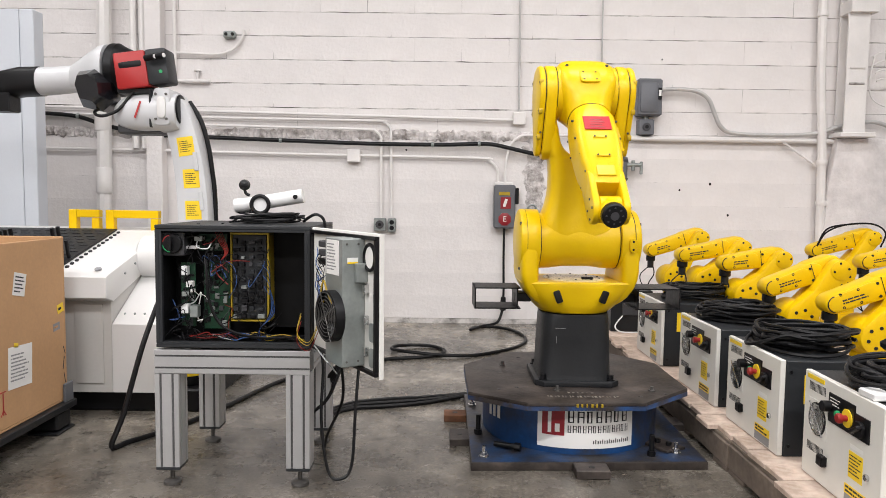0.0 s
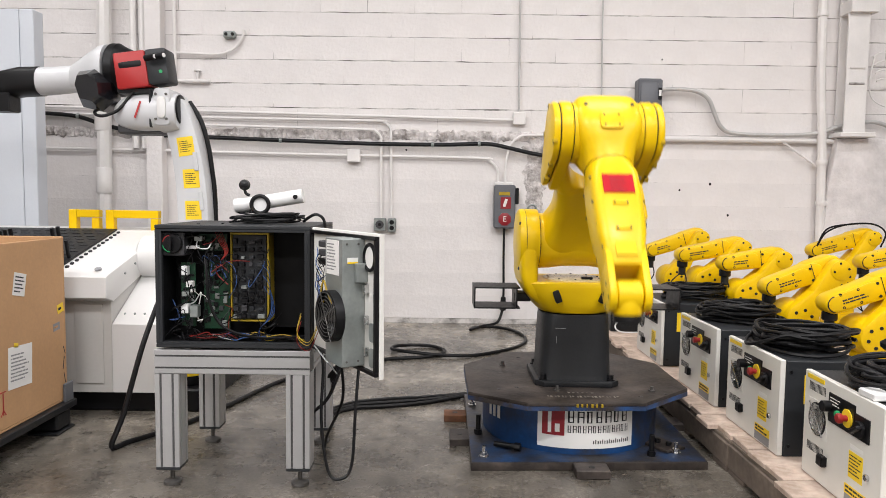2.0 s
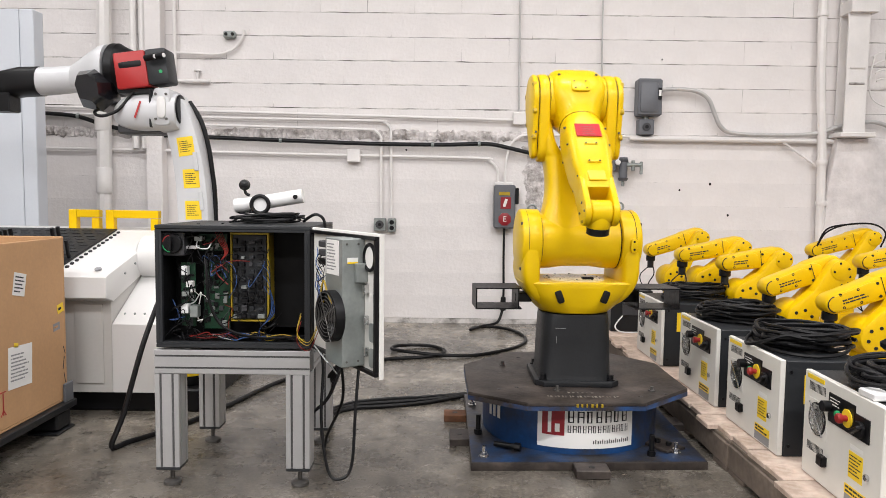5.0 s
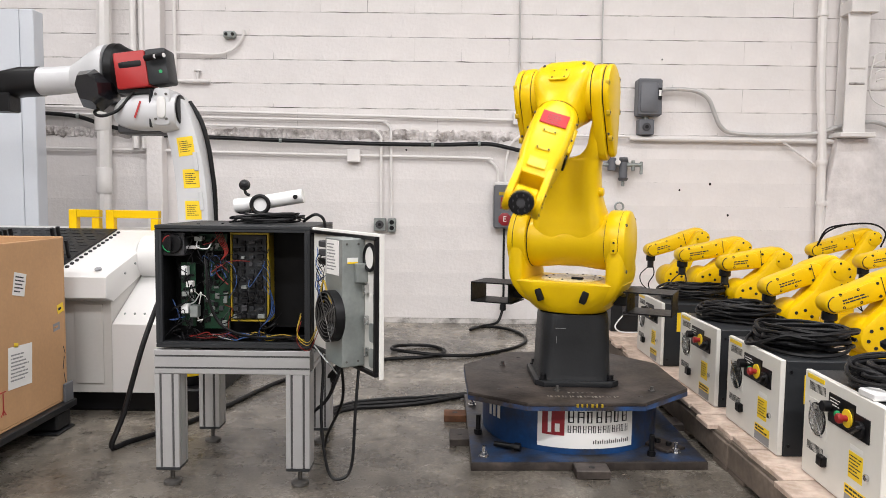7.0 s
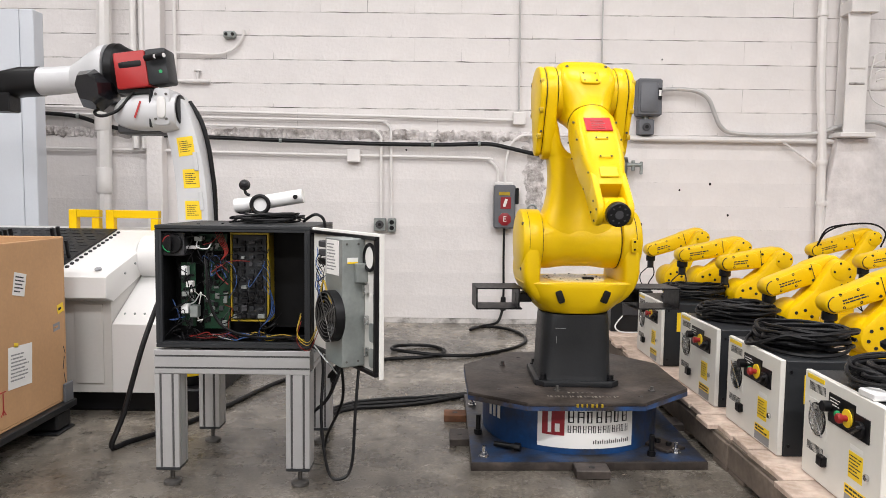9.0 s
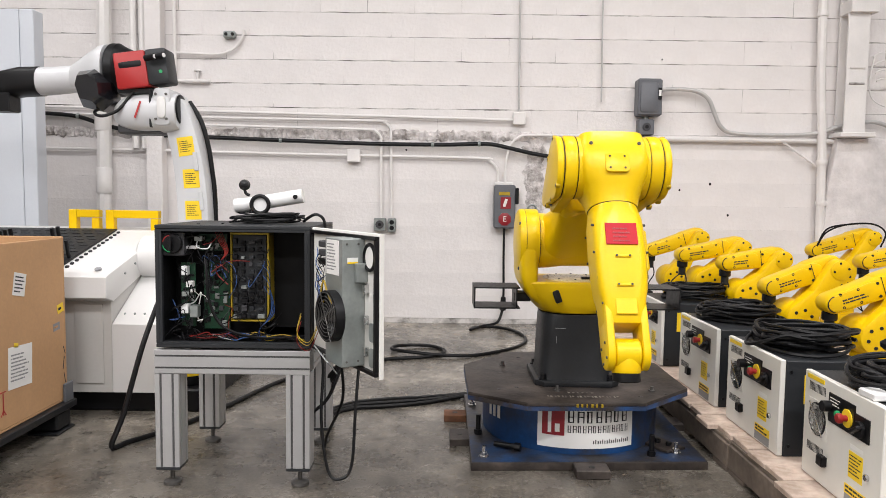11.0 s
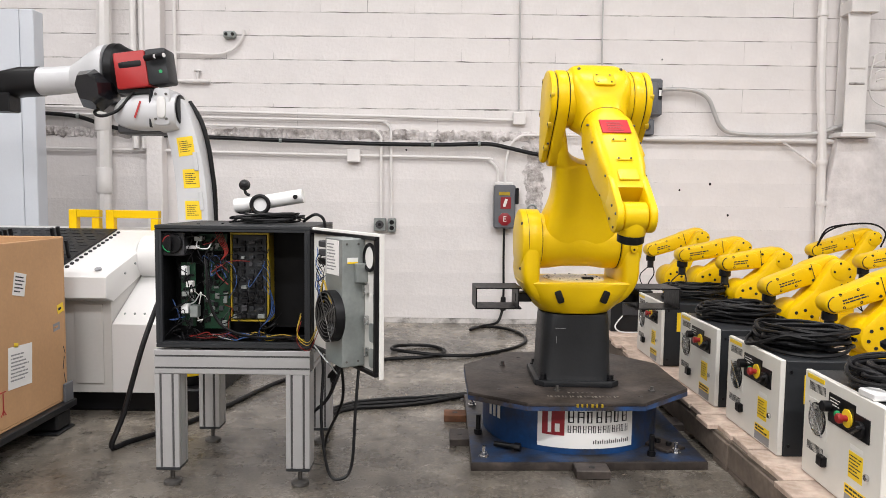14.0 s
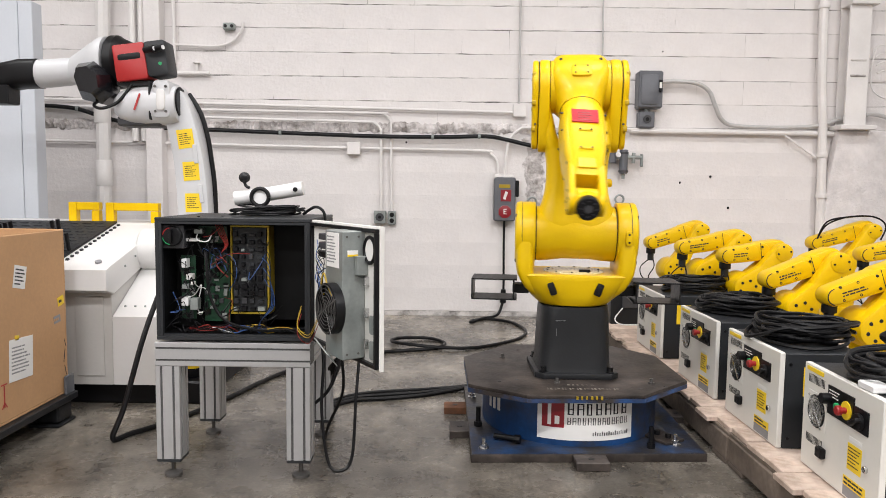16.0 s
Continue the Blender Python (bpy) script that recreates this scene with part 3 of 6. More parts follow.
def wrist_parts():
    bm = B()
    spin(bm, [(.044, -.0425), (.05, -.038), (.05, .038), (.044, .0425)], 28, pose(0, 0, 0, 0, 90, 0))
    rings = []
    for y, r in ((.0, .046), (-.03, .049), (-.055, .049), (-.062, .046)):
        rings.append([(r * math.cos(a), y, r * math.sin(a)) for a in [2 * math.pi * i / 28 for i in range(28)]])
    loft(bm, rings)
    part("knuckle", bm, M["yellow"], wrist)
    fl = B()
    spin(fl, [(.043, .060), (.046, .064), (.046, .088), (.040, .092), (.02, .0925)], 32, pose(0, 0, 0, 90, 0, 0))
    disc = part("tool_flange", fl, M["black"], wrist, "round black tool flange with bolt holes")
    ho = B()
    for k in range(8):
        a = 2 * math.pi * k / 8
        cyl(ho, (.030 * math.cos(a), -.0905, .030 * math.sin(a)), (.030 * math.cos(a), -.0935, .030 * math.sin(a)), .0035, n=8)
    spin(ho, [(.013, .090), (.016, .0945), (.012, .0945)], 20, pose(0, 0, 0, 90, 0, 0))
    part("bolt_hole", ho, M["grey"], disc)


wrist_parts()


# ---------- welded stand under the robot ----------
stand = thing("robot_stand", "welded stand of rusty octagonal plate, blue drum and blue base plate", "robot stand", pose(0.60, 3.27, 0))


def stand_parts():
    bp = B()
    slab(bp, [(-.475, -.50), (.50, -.46), (.52, .52), (-.475, .50)], "z", 0.0, .0345, .003)
    plate = part("base_plate", bp, M["steel"], stand, "thick rusty steel base plate")
    part("paint_coat", slab(B(), [(-.471, -.496), (.496, -.456), (.516, .516), (-.471, .496)], "z", .0345, .036, .0005), M["blue_worn"], plate, "scuffed blue paint on the plate")
    dr = B()
    spin(dr, [(.40, .034), (.402, .05), (.402, .236), (.40, .25)], 64)
    drum = part("drum", dr, M["blue"], stand, "rolled blue steel drum")
    oc = B()
    o = [(-.25, -.485), (.235, -.465), (.485, -.235), (.485, .235), (.30, .47), (-.24, .47), (-.49, .17), (-.485, -.33)]
    slab(oc, o, "z", .246, .264, .0)
    part("plate_rim", oc, M["blue_rim"], stand, "blue lower edge of the plate")
    oc = B()
    slab(oc, [(x * .998, y * .998) for x, y in o], "z", .264, .28, .002)
    top = part("top_plate", oc, M["steel"], stand, "bare brown rolled-steel octagonal plate")
    # sign wrapped round the drum
    sg = B()
    n = 24
    a0, a1 = radians(-118), radians(-58)
    loft(sg, [[(r * math.cos(a), r * math.sin(a), z) for a in np.linspace(a0, a1, n)] for r, z in ((.4035, .062), (.4045, .062), (.4045, .232), (.4035, .232))], caps=False, closed=False)
    sign = part("drum_sign", sg, M["paper"], drum, "curved white company sign with dark print")

    def on_drum(bm, s0, s1, z0, z1, r=.4055):
        aa = [radians(-118) + s / .4045 for s in np.linspace(s0, s1, 6)]
        loft(bm, [[(rr * math.cos(a), rr * math.sin(a), z) for a in aa] for rr, z in ((r - .001, z0), (r, z0), (r, z1), (r - .001, z1))], caps=False, closed=False)
    lg = B()
    on_drum(lg, .02, .115, .115, .225)
    part("logo", lg, M["maroon"], sign, "maroon square emblem")
    lg = B()
    on_drum(lg, .045, .06, .125, .215, .4062)
    on_drum(lg, .075, .095, .13, .165, .4062)
    part("emblem_stroke", lg, M["paper"], sign)
    rnd = random.Random(4)
    tx = B()
    def row_of_strokes(start, count, pitch, z0, z1, stem):
        for k in range(count):
            w, q = pitch * (.66, .74, .58)[k % 3], start + k * pitch
            on_drum(tx, q, q + stem, z0, z1)
            on_drum(tx, q + w - stem * .7, q + w, z0, z1)
            for f in ((0, .46), (.46, .9), (0, .9))[k % 3]:
                zz = z0 + (z1 - z0) * f
                on_drum(tx, q, q + w, zz, zz + stem * .45)

    row_of_strokes(.128, 7, .0395, .172, .222, .008)
    row_of_strokes(.128, 13, .0212, .130, .160, .0042)
    s = .235
    for k in range(17):
        on_drum(tx, s, s + rnd.uniform(.004, .006), .083, .096 + .005 * (k % 3 == 1))
        s += .0100
    part("print", tx, M["ink"], sign)
    st = B()
    for k in range(3):
        a = radians(-158 + k * 5)
        box(st, -.009, -.002, -.03, .009, .001, .03, .0005, pose(.404 * math.cos(a), .404 * math.sin(a), .16, 0, 0, math.degrees(a) + 90))
    part("stencil", st, M["paper"], drum, "white stencilled marks")
    # stencilled code on the top plate and its front edge
    st = B()
    for k in range(10):
        box(st, -.155 + k * .031, -.40, .2795, -.155 + k * .031 + .006, -.375, .2808, 0)
        box(st, -.155 + k * .031 + .012, -.40 + .008 * (k % 2), .2795, -.155 + k * .031 + rnd.uniform(.017, .022), -.375, .2808, 0)
    for k in range(6):
        box(st, -.06 + k * .02, -.335, .2795, -.06 + k * .02 + rnd.uniform(.006, .012), -.318, .2808, 0)
    part("stencil", st, M["faded"], top, "worn pale stencilled code")
    st = B()
    for k in range(6):
        box(st, -.05 + k * .02, -.4825, .262, -.05 + k * .02 + rnd.uniform(.004, .009), -.474, .275, .0003)
    part("stencil", st, M["gold"], top, "yellow stencilled code on the edge")
    for x, y in ((-.30, .15), (.31, -.29), (-.10, -.30)):
        bb = B()
        cyl(bb, (x, y, .28), (x, y, .286), .014, n=6)
        cyl(bb, (x, y, .286), (x, y, .302), .008, n=10)
        part("bolt", bb, M["foot_steel"], top)
    for x, y in ((-.35, -.28), (-.27, -.25), (.36, -.33), (.24, -.37), (-.20, .33)):
        bb = B()
        cyl(bb, (x, y, .2795), (x, y, .2808), .010, n=12)
        part("hole", bb, M["black"], top)
    for x, y in ((-.42, -.43), (.40, -.36), (-.44, .30), (.44, .40)):
        bb = B()
        cyl(bb, (x, y, .036), (x, y, .040), .022)
        cyl(bb, (x, y, .040), (x, y, .054), .015, n=6)
        cyl(bb, (x, y, .054), (x, y, .080), .008, n=10)
        part("anchor_bolt", bb, M["chrome"], plate, "bright zinc anchor bolt")
    for p0, p1 in (((-.43, -.15, .036), (-.43, -.15, .125)), ((.285, -.40, .036), (.285, -.40, .125))):
        bb = B()
        cyl(bb, p0, p1, .011, n=12)
        cyl(bb, p0, (p0[0], p0[1], p0[2] + .022), .018, n=8)
        part("jack_screw", bb, M["black"], plate)
    bb = B()
    cyl(bb, (-.37, -.33, .055), (-.27, -.37, .055), .012, n=12)
    cyl(bb, (-.285, -.364, .055), (-.262, -.373, .055), .018, n=8)
    part("loose_bolt", bb, M["black"], plate)
    pc = B()
    box(pc, -.055, -.07, .036, .055, .07, .048, .002, pose(.37, -.29, 0, 0, 0, 30))
    pad = part("clip_plate", pc, M["steel"], plate)
    for bx_, by_ in ((.35, -.27), (.385, -.31)):
        part("bolt", cyl(B(), (bx_, by_, .048), (bx_, by_, .066), .012, n=6), M["black"], pad)
    for x0, y0, x1, y1, mt in ((-.06, -.575, .075, -.485, "steel"), (-.56, -.22, -.47, -.08, "steel"), (-.585, .12, -.475, .22, "rust"), (.49, .02, .60, .14, "steel")):
        bb = B()
        box(bb, x0, y0, 0, x1, y1, .034, .003)
        pad = part("floor_clamp", bb, M[mt], stand, "steel floor clamp with a bolt hole")
        hh = B()
        cyl(hh, ((x0 + x1) / 2, (y0 + y1) / 2, .033), ((x0 + x1) / 2, (y0 + y1) / 2, .0352), .013)
        part("hole", hh, M["black"], pad)


stand_parts()


# ---------- aluminium table with the open controller cabinet ----------
def groove(w, slots, g=.008, d=.007):
    """Square section with T-slot grooves on all four sides."""
    side = []
    for s in slots:
        side += [(s - g / 2, 0), (s - g / 2, d), (s + g / 2, d), (s + g / 2, 0)]
    out = []
    for k in range(4):
        a = math.pi / 2 * k
        for x, y in [(-w / 2 + .002, 0)] + side + [(w / 2 - .002, 0)]:
            y -= w / 2
            out.append((x * math.cos(a) - y * math.sin(a), x * math.sin(a) + y * math.cos(a)))
    return out


TX0, TX1, TY0, TY1 = -1.072, -0.492, 2.575, 3.135
table = thing("workbench", "low aluminium extrusion table on levelling feet", "table")
sec = groove(.09, (-.0225, .0225), .009)
for x in (TX0 + .045, TX1 - .045):
    for y in (TY0 + .045, TY1 - .045):
        bm = B()
        loft(bm, [[(x + a, y + b, z) for a, b in sec] for z in (.078, .436)], caps=False)
        leg = part("leg", bm, M["alu"], table, sharp=20)
        # dark filler in the grooves: their shade as colour, not a real core
        bm = B()
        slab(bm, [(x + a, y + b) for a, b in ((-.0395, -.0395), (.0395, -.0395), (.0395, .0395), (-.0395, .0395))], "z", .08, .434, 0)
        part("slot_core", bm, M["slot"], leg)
        bm = B()
        box(bm, x - .045, y - .045, .066, x + .045, y + .045, .078, .002)
        part("end_cap", bm, M["cabinet"], leg)
        bm = B()
        spin(bm, [(.008, .07), (.008, .022), (.014, .02), (.033, .012), (.034, .002), (.033, 0)], 24, pose(x, y, 0))
        part("levelling_foot", bm, M["foot_steel"], leg, "dull steel levelling foot")
beam = groove(.09, (-.0225, .0225))
for y in (TY0 + .045, TY1 - .045):
    bm = B()
    loft(bm, [[(x, y + a, .481 + b) for a, b in beam] for x in (TX0, TX1)], caps=False)
    bar = part("beam", bm, M["alu"], table, sharp=20)
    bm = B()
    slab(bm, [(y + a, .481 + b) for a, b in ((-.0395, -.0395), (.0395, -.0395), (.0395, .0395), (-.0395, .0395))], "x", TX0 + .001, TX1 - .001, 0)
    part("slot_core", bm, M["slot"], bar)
for x in (TX0 + .045, TX1 - .045):
    bm = B()
    loft(bm, [[(x + a, y, .481 + b) for a, b in beam] for y in (TY0 + .091, TY1 - .091)], caps=False)
    bar = part("beam", bm, M["alu"], table, sharp=20)
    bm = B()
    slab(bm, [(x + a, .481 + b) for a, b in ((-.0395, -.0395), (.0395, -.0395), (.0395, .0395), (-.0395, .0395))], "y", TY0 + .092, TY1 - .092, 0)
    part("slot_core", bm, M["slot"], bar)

CX0, CX1, CY0, CY1, CZ0, CZ1 = -1.062, -0.487, 2.572, 3.085, .536, .992
cab = thing("controller_cabinet", "open dark grey robot controller cabinet packed with boards and wires", "control cabinet")
t = .014
for nm, a in (("bottom_panel", (CX0, CY0, CZ0, CX1, CY1, CZ0 + t)), ("top_panel", (CX0, CY0, CZ1 - t, CX1, CY1, CZ1)),
              ("side_panel", (CX0, CY0 + .001, CZ0 + t, CX0 + t, CY1, CZ1 - t)), ("side_panel", (CX1 - t, CY0 + .001, CZ0 + t, CX1, CY1, CZ1 - t))):
    part(nm, box(B(), *a, b=.002), M["cabinet"], cab)
for a in ((CX0 + t, CY0 + .002, CZ0 + t, CX0 + t + .010, CY0 + .02, CZ1 - t), (CX1 - t - .010, CY0 + .002, CZ0 + t, CX1 - t, CY0 + .02, CZ1 - t),
          (CX0 + t + .011, CY0 + .002, CZ0 + t, CX1 - t - .011, CY0 + .02, CZ0 + t + .008), (CX0 + t + .011, CY0 + .002, CZ1 - t - .010, CX1 - t - .011, CY0 + .02, CZ1 - t)):
    part("rim", box(B(), *a, b=.001), M["cabinet"], cab)
# added thin black sheets that paint the interior walls as unlit
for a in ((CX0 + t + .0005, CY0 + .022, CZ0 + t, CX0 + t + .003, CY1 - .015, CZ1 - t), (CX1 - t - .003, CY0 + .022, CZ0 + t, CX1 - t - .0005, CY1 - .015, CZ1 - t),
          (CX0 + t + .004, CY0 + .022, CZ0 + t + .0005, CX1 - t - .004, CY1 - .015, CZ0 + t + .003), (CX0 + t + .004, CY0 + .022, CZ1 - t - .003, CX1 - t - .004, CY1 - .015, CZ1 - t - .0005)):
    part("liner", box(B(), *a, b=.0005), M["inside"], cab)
# back and inner panels take the same painted-in darkness
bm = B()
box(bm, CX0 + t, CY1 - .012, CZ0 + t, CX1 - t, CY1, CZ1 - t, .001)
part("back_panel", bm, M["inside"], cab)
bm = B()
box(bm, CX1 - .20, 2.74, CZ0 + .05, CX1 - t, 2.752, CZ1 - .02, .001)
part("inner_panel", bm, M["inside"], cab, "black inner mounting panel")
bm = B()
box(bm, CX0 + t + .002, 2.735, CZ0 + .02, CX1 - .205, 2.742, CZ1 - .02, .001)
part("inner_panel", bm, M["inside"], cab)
# mains switch in the upper corner
sw = B()
box(sw, -1.045, 2.60, .875, -.965, 2.68, .965, .004)
switch = part("mains_switch", sw, M["grey"], cab, "rotary mains switch with red and green dial")
bm = B()
spin(bm, [(.038, 0), (.038, .012), (.034, .016)], 28, pose(-1.006, 2.60, .922, 90, 0, 0))
part("dial", bm, M["black"], switch)
bm = B()
for k, (a0, a1, mt) in enumerate(((100, 170, "red_btn"), (190, 260, "green"))):
    ring = B()
    aa = [radians(a) for a in np.linspace(a0, a1, 8)]
    loft(ring, [[(-1.006 + r * math.cos(a), 2.5832, .922 + r * math.sin(a)) for a in aa] for r in (.0295, .033)], caps=False, closed=False)
    part("dial_mark", ring, M[mt], switch)
bm.free()
bm = B()
box(bm, -1.012, 2.568, .896, -1.0, 2.584, .948, .003)
part("handle", bm, M["black"], switch)
# control rack
rk = B()
box(rk, -.80, 2.66, .63, -.672, 2.734, .955, .003)
rack = part("control_rack", rk, M["cabinet"], cab, "grey control rack in a yellow chromate frame")
bm = B()
for a in ((-.808, 2.650, .955, -.660, 2.734, .963), (-.808, 2.650, .622, -.660, 2.734, .629), (-.668, 2.650, .629, -.660, 2.734, .955), (-.808, 2.652, .629, -.802, 2.734, .955)):
    box(bm, *a, b=.002)
part("rack_frame", bm, M["gold"], rack)
rnd = random.Random(3)
for i, x in enumerate((-.796, -.765, -.735, -.704)):
    for k in range(11):
        z = .635 + k * .0285
        bm = B()
        w = rnd.uniform(.012, .027)
        box(bm, x, 2.648 - rnd.uniform(0, .008), z, x + w, 2.661, z + rnd.uniform(.010, .024), .0015)
        part("module", bm, M[rnd.choice(("grey", "black", "black", "inside", "black", "cabinet", "inside", "cabinet", "black", "zinc" if k % 4 == 0 else "black"))], rack)
# circuit boards with their parts
for x0, x1, z0, z1, y in ((-1.0, -.945, .60, .845, 2.665), (-.925, -.825, .585, .85, 2.70), (-.94, -.83, .89, .955, 2.69)):
    bm = B()
    box(bm, x0, y, z0, x1, y + .003, z1, .0005)
    board = part("circuit_board", bm, M["pcb"], cab, "green circuit board with chips")
    for k in range(int((x1 - x0) * (z1 - z0) * 1500)):
        a, c = rnd.uniform(x0, x1 - .02), rnd.uniform(z0, z1 - .02)
        bm = B()
        w, h = rnd.uniform(.006, .02), rnd.uniform(.006, .024)
        box(bm, a, y - rnd.uniform(.003, .012), c, min(a + w, x1), y, min(c + h, z1), .0008)
        part("chip", bm, M[rnd.choice(("black", "black", "grey", "pcb", "inside", "zinc"))], board)
for x, z, w, h, mt in ((-.985, .80, .02, .035, "white"), (-.968, .755, .022, .022, "paper"), (-.985, .72, .03, .018, "zinc"), (-.988, .655, .026, .035, "white"), (-.955, .735, .012, .012, "paper"), (-.955, .64, .03, .045, "zinc"), (-.97, .90, .045, .012, "white"), (-.935, .93, .03, .02, "zinc")):
    bm = B()
    box(bm, x, 2.625, z, x + w, 2.66, z + h, .002)
    part("connector", bm, M[mt], cab)


def strand(pts, r, mat, parent, name="wire"):
    return part(name, tube(B(), pts, r, 6, 5), M[mat], parent)


# wiring: loose runs along the floor of the cabinet and across the boards
strand([(-.89, 2.62, .86), (-.88, 2.60, .80), (-.87, 2.60, .70), (-.82, 2.60, .61), (-.70, 2.60, .572), (-.56, 2.62, .57), (-.49, 2.64, .575)], .006, "rubber", cab, "cable")
for k in range(70):
    x = rnd.uniform(-1.03, -.66)
    z = rnd.uniform(.58, .95)
    pts = [(x, rnd.uniform(2.62, 2.66), z)]
    for j in range(3):
        pts.append((pts[-1][0] + rnd.uniform(-.05, .05), rnd.uniform(2.605, 2.66), max(.556, min(.965, pts[-1][2] + rnd.uniform(-.07, .05)))))
    strand(pts, rnd.choice((.0012, .0016, .0024)), rnd.choice(("rubber",) * 14 + ("wire_blue", "wire_red", "white")), cab)
for k in range(26):
    x = rnd.uniform(-1.03, -.74)
    pts = [(x, rnd.uniform(2.60, 2.65), rnd.uniform(.556, .575))]
    for j in range(3):
        pts.append((pts[-1][0] + rnd.uniform(.02, .08), rnd.uniform(2.595, 2.66), rnd.uniform(.554, .585)))
    strand(pts, rnd.choice((.0015, .0022)), rnd.choice(("rubber", "rubber", "rubber", "white", "wire_red", "wire_blue", "wire_yellow", "rubber")), cab)
for k in range(7):
    strand([(-.69 + k * .002, 2.645, .88 - k * .02), (-.655, 2.63, .85 - k * .02), (-.65, 2.625, .75), (-.655 + k * .003, 2.63, .66), (-.69, 2.625, .60), (-.71 + k * .005, 2.63, .565)], .0014, rnd.choice(("wire_yellow", "wire_blue", "rubber", "rubber", "rubber")), cab)
for k in range(8):
    strand([(-.92 + k * .006, 2.665, .85), (-.90 + k * .01, 2.63, .875), (-.87 + k * .006, 2.64, .85 + k * .004), (-.84, 2.65, .83)], .0014, "wire_blue" if k % 4 == 0 else "rubber", cab)
for k in range(5):
    strand([(-.86 + k * .006, 2.64, .965), (-.84 + k * .006, 2.62, .93), (-.82 + k * .003, 2.625, .89), (-.835, 2.63, .86)], .0012, "wire_red", cab)

# cabinet door, open beyond a right angle
dm = pose(-.484, 2.566, 0, 0, 0, -56.9)
DW = .53


def door_part(name, bm, mat, parent, label=""):
    return part(name, bm, M[mat], parent, label)


door = new("door")
door.parent = cab
door.matrix_basis = dm
door["label"] = "open cream cabinet door with black seal and fan"
bm = B()
slab(bm, [(0, .540), (DW, .540), (DW, .990), (0, .990)], "y", 0.004, .020, .003)
door_part("door_panel", bm, "door", door)
bm = B()
for a in ((.010, -.010, .548, DW - .004, .004, .560), (.010, -.010, .970, DW - .004, .004, .982), (.010, -.010, .560, .020, .004, .970), (DW - .016, -.010, .560, DW - .004, .004, .970)):
    box(bm, *a, b=.001)
door_part("seal", bm, "black", door, "black rubber door seal")
bm = B()
box(bm, .30, -.075, .565, .43, .004, .972, .003)
unit = door_part("regenerative_unit", bm, "zinc", door, "galvanised sheet-steel housing")
bm = B()
box(bm, .315, -.0775, .855, .405, -.075, .965, .0005)
note = door_part("paper_note", bm, "paper", unit, "white wiring note with grey print")
bm = B()
bars(bm, .322, .957, .075, .09, 9, -.0776, 7, .4)
door_part("print", bm, "grey_ink", note)
bm = B()
box(bm, .4295, -.058, .893, .4312, -.022, .912, .0005)
plate_label = door_part("sticker", bm, "paper", unit)
bm = B()
box(bm, .431, -.058, .893, .4320, -.022, .899, .0003)
door_part("sticker_band", bm, "sticker", plate_label)
for z in (.583, .955):
    for yy in (-.06, -.02):
        part("screw", cyl(B(), (.4298, yy, z), (.4325, yy, z), .0035, n=8), M["foot_steel"], unit)
bm = B()
box(bm, .432, -.035, .835, .452, .004, .895, .002)
door_part("port_bracket", bm, "zinc", door)
bm = B()
tube(bm, [(.31, -.085, .76), (.325, -.10, .80), (.345, -.10, .835), (.36, -.095, .80), (.385, -.09, .765)], .003, 6)
door_part("earth_lead", bm, "wire_yellow", door)
# fan in front of the housing
bm = B()
spin(bm, [(.082, 0), (.082, .030), (.074, .030), (.074, .002)], 36, pose(.375, -.076, .725, 90, 0, 0))
fan = door_part("fan", bm, "black", door, "black axial fan with wire guard")
for r in (.016, .028, .04, .052, .064, .076):
    bm = B()
    tube(bm, [(.375 + r * math.cos(a), -.109, .725 + r * math.sin(a)) for a in np.linspace(0, 2 * math.pi, 29)], .0013, 5, smooth=False)
    door_part("guard_ring", bm, "foot_steel", fan)
for k in range(4):
    bm = B()
    a = k * math.pi / 2 + .5
    tube(bm, [(.375, -.108, .725), (.375 + .085 * math.cos(a), -.108, .725 + .085 * math.sin(a))], .0018, 5, 1)
    door_part("guard_spoke", bm, "foot_steel", fan)
for k in range(7):
    a = k * 2 * math.pi / 7
    bm = B()
    box(bm, .022, -.015, -.003, .068, .015, .003, .001, pose(.375, -.092, .725) @ pose(0, 0, 0, 0, -math.degrees(a), 0) @ pose(0, 0, 0, 35, 0, 0))
    door_part("blade", bm, "black", fan)
bm = B()
spin(bm, [(.024, 0), (.024, .024), (.02, .026)], 20, pose(.375, -.08, .725, 90, 0, 0))
door_part("hub", bm, "black", fan)
bm = B()
box(bm, -.055, -.004, -.03, .06, .0, .03, .001, pose(.36, -.10, .585, 40, 18, 0))
door_part("tray", bm, "zinc", door, "bent sheet-metal duct under the fan")
for z in (.93, .90, .87):
    bm = B()
    box(bm, .16, -.04, z, .24, .002, z + .022, .003)
    door_part("terminal_block", bm, "black" if z < .9 else "grey", door)
bm = B()
tube(bm, [(.475 + .036 * math.cos(a), -.003, .915 + .040 * math.sin(a)) for a in np.linspace(0, 2 * math.pi, 33)], .006, 8, smooth=False)
door_part("port_ring", bm, "black", door, "round black-rimmed port in the door")
bm = B()
cyl(bm, (.475, .003, .915), (.475, -.003, .915), .035, n=28)
door_part("port", bm, "paper", door)
for z in (.60, .70, .80):
    bm = B()
    box(bm, .445, -.012, z, .46, .004, z + .03, .002)
    door_part("clip", bm, "chrome", door)
for x, z in ((.485, .68), (.485, .60)):
    bm = B()
    slab(bm, [(x + a, z + b) for a, b in oval(.035, .06, 4, 20)], "y", -.002, .003, .001)
    door_part("cover", bm, "zinc", door)
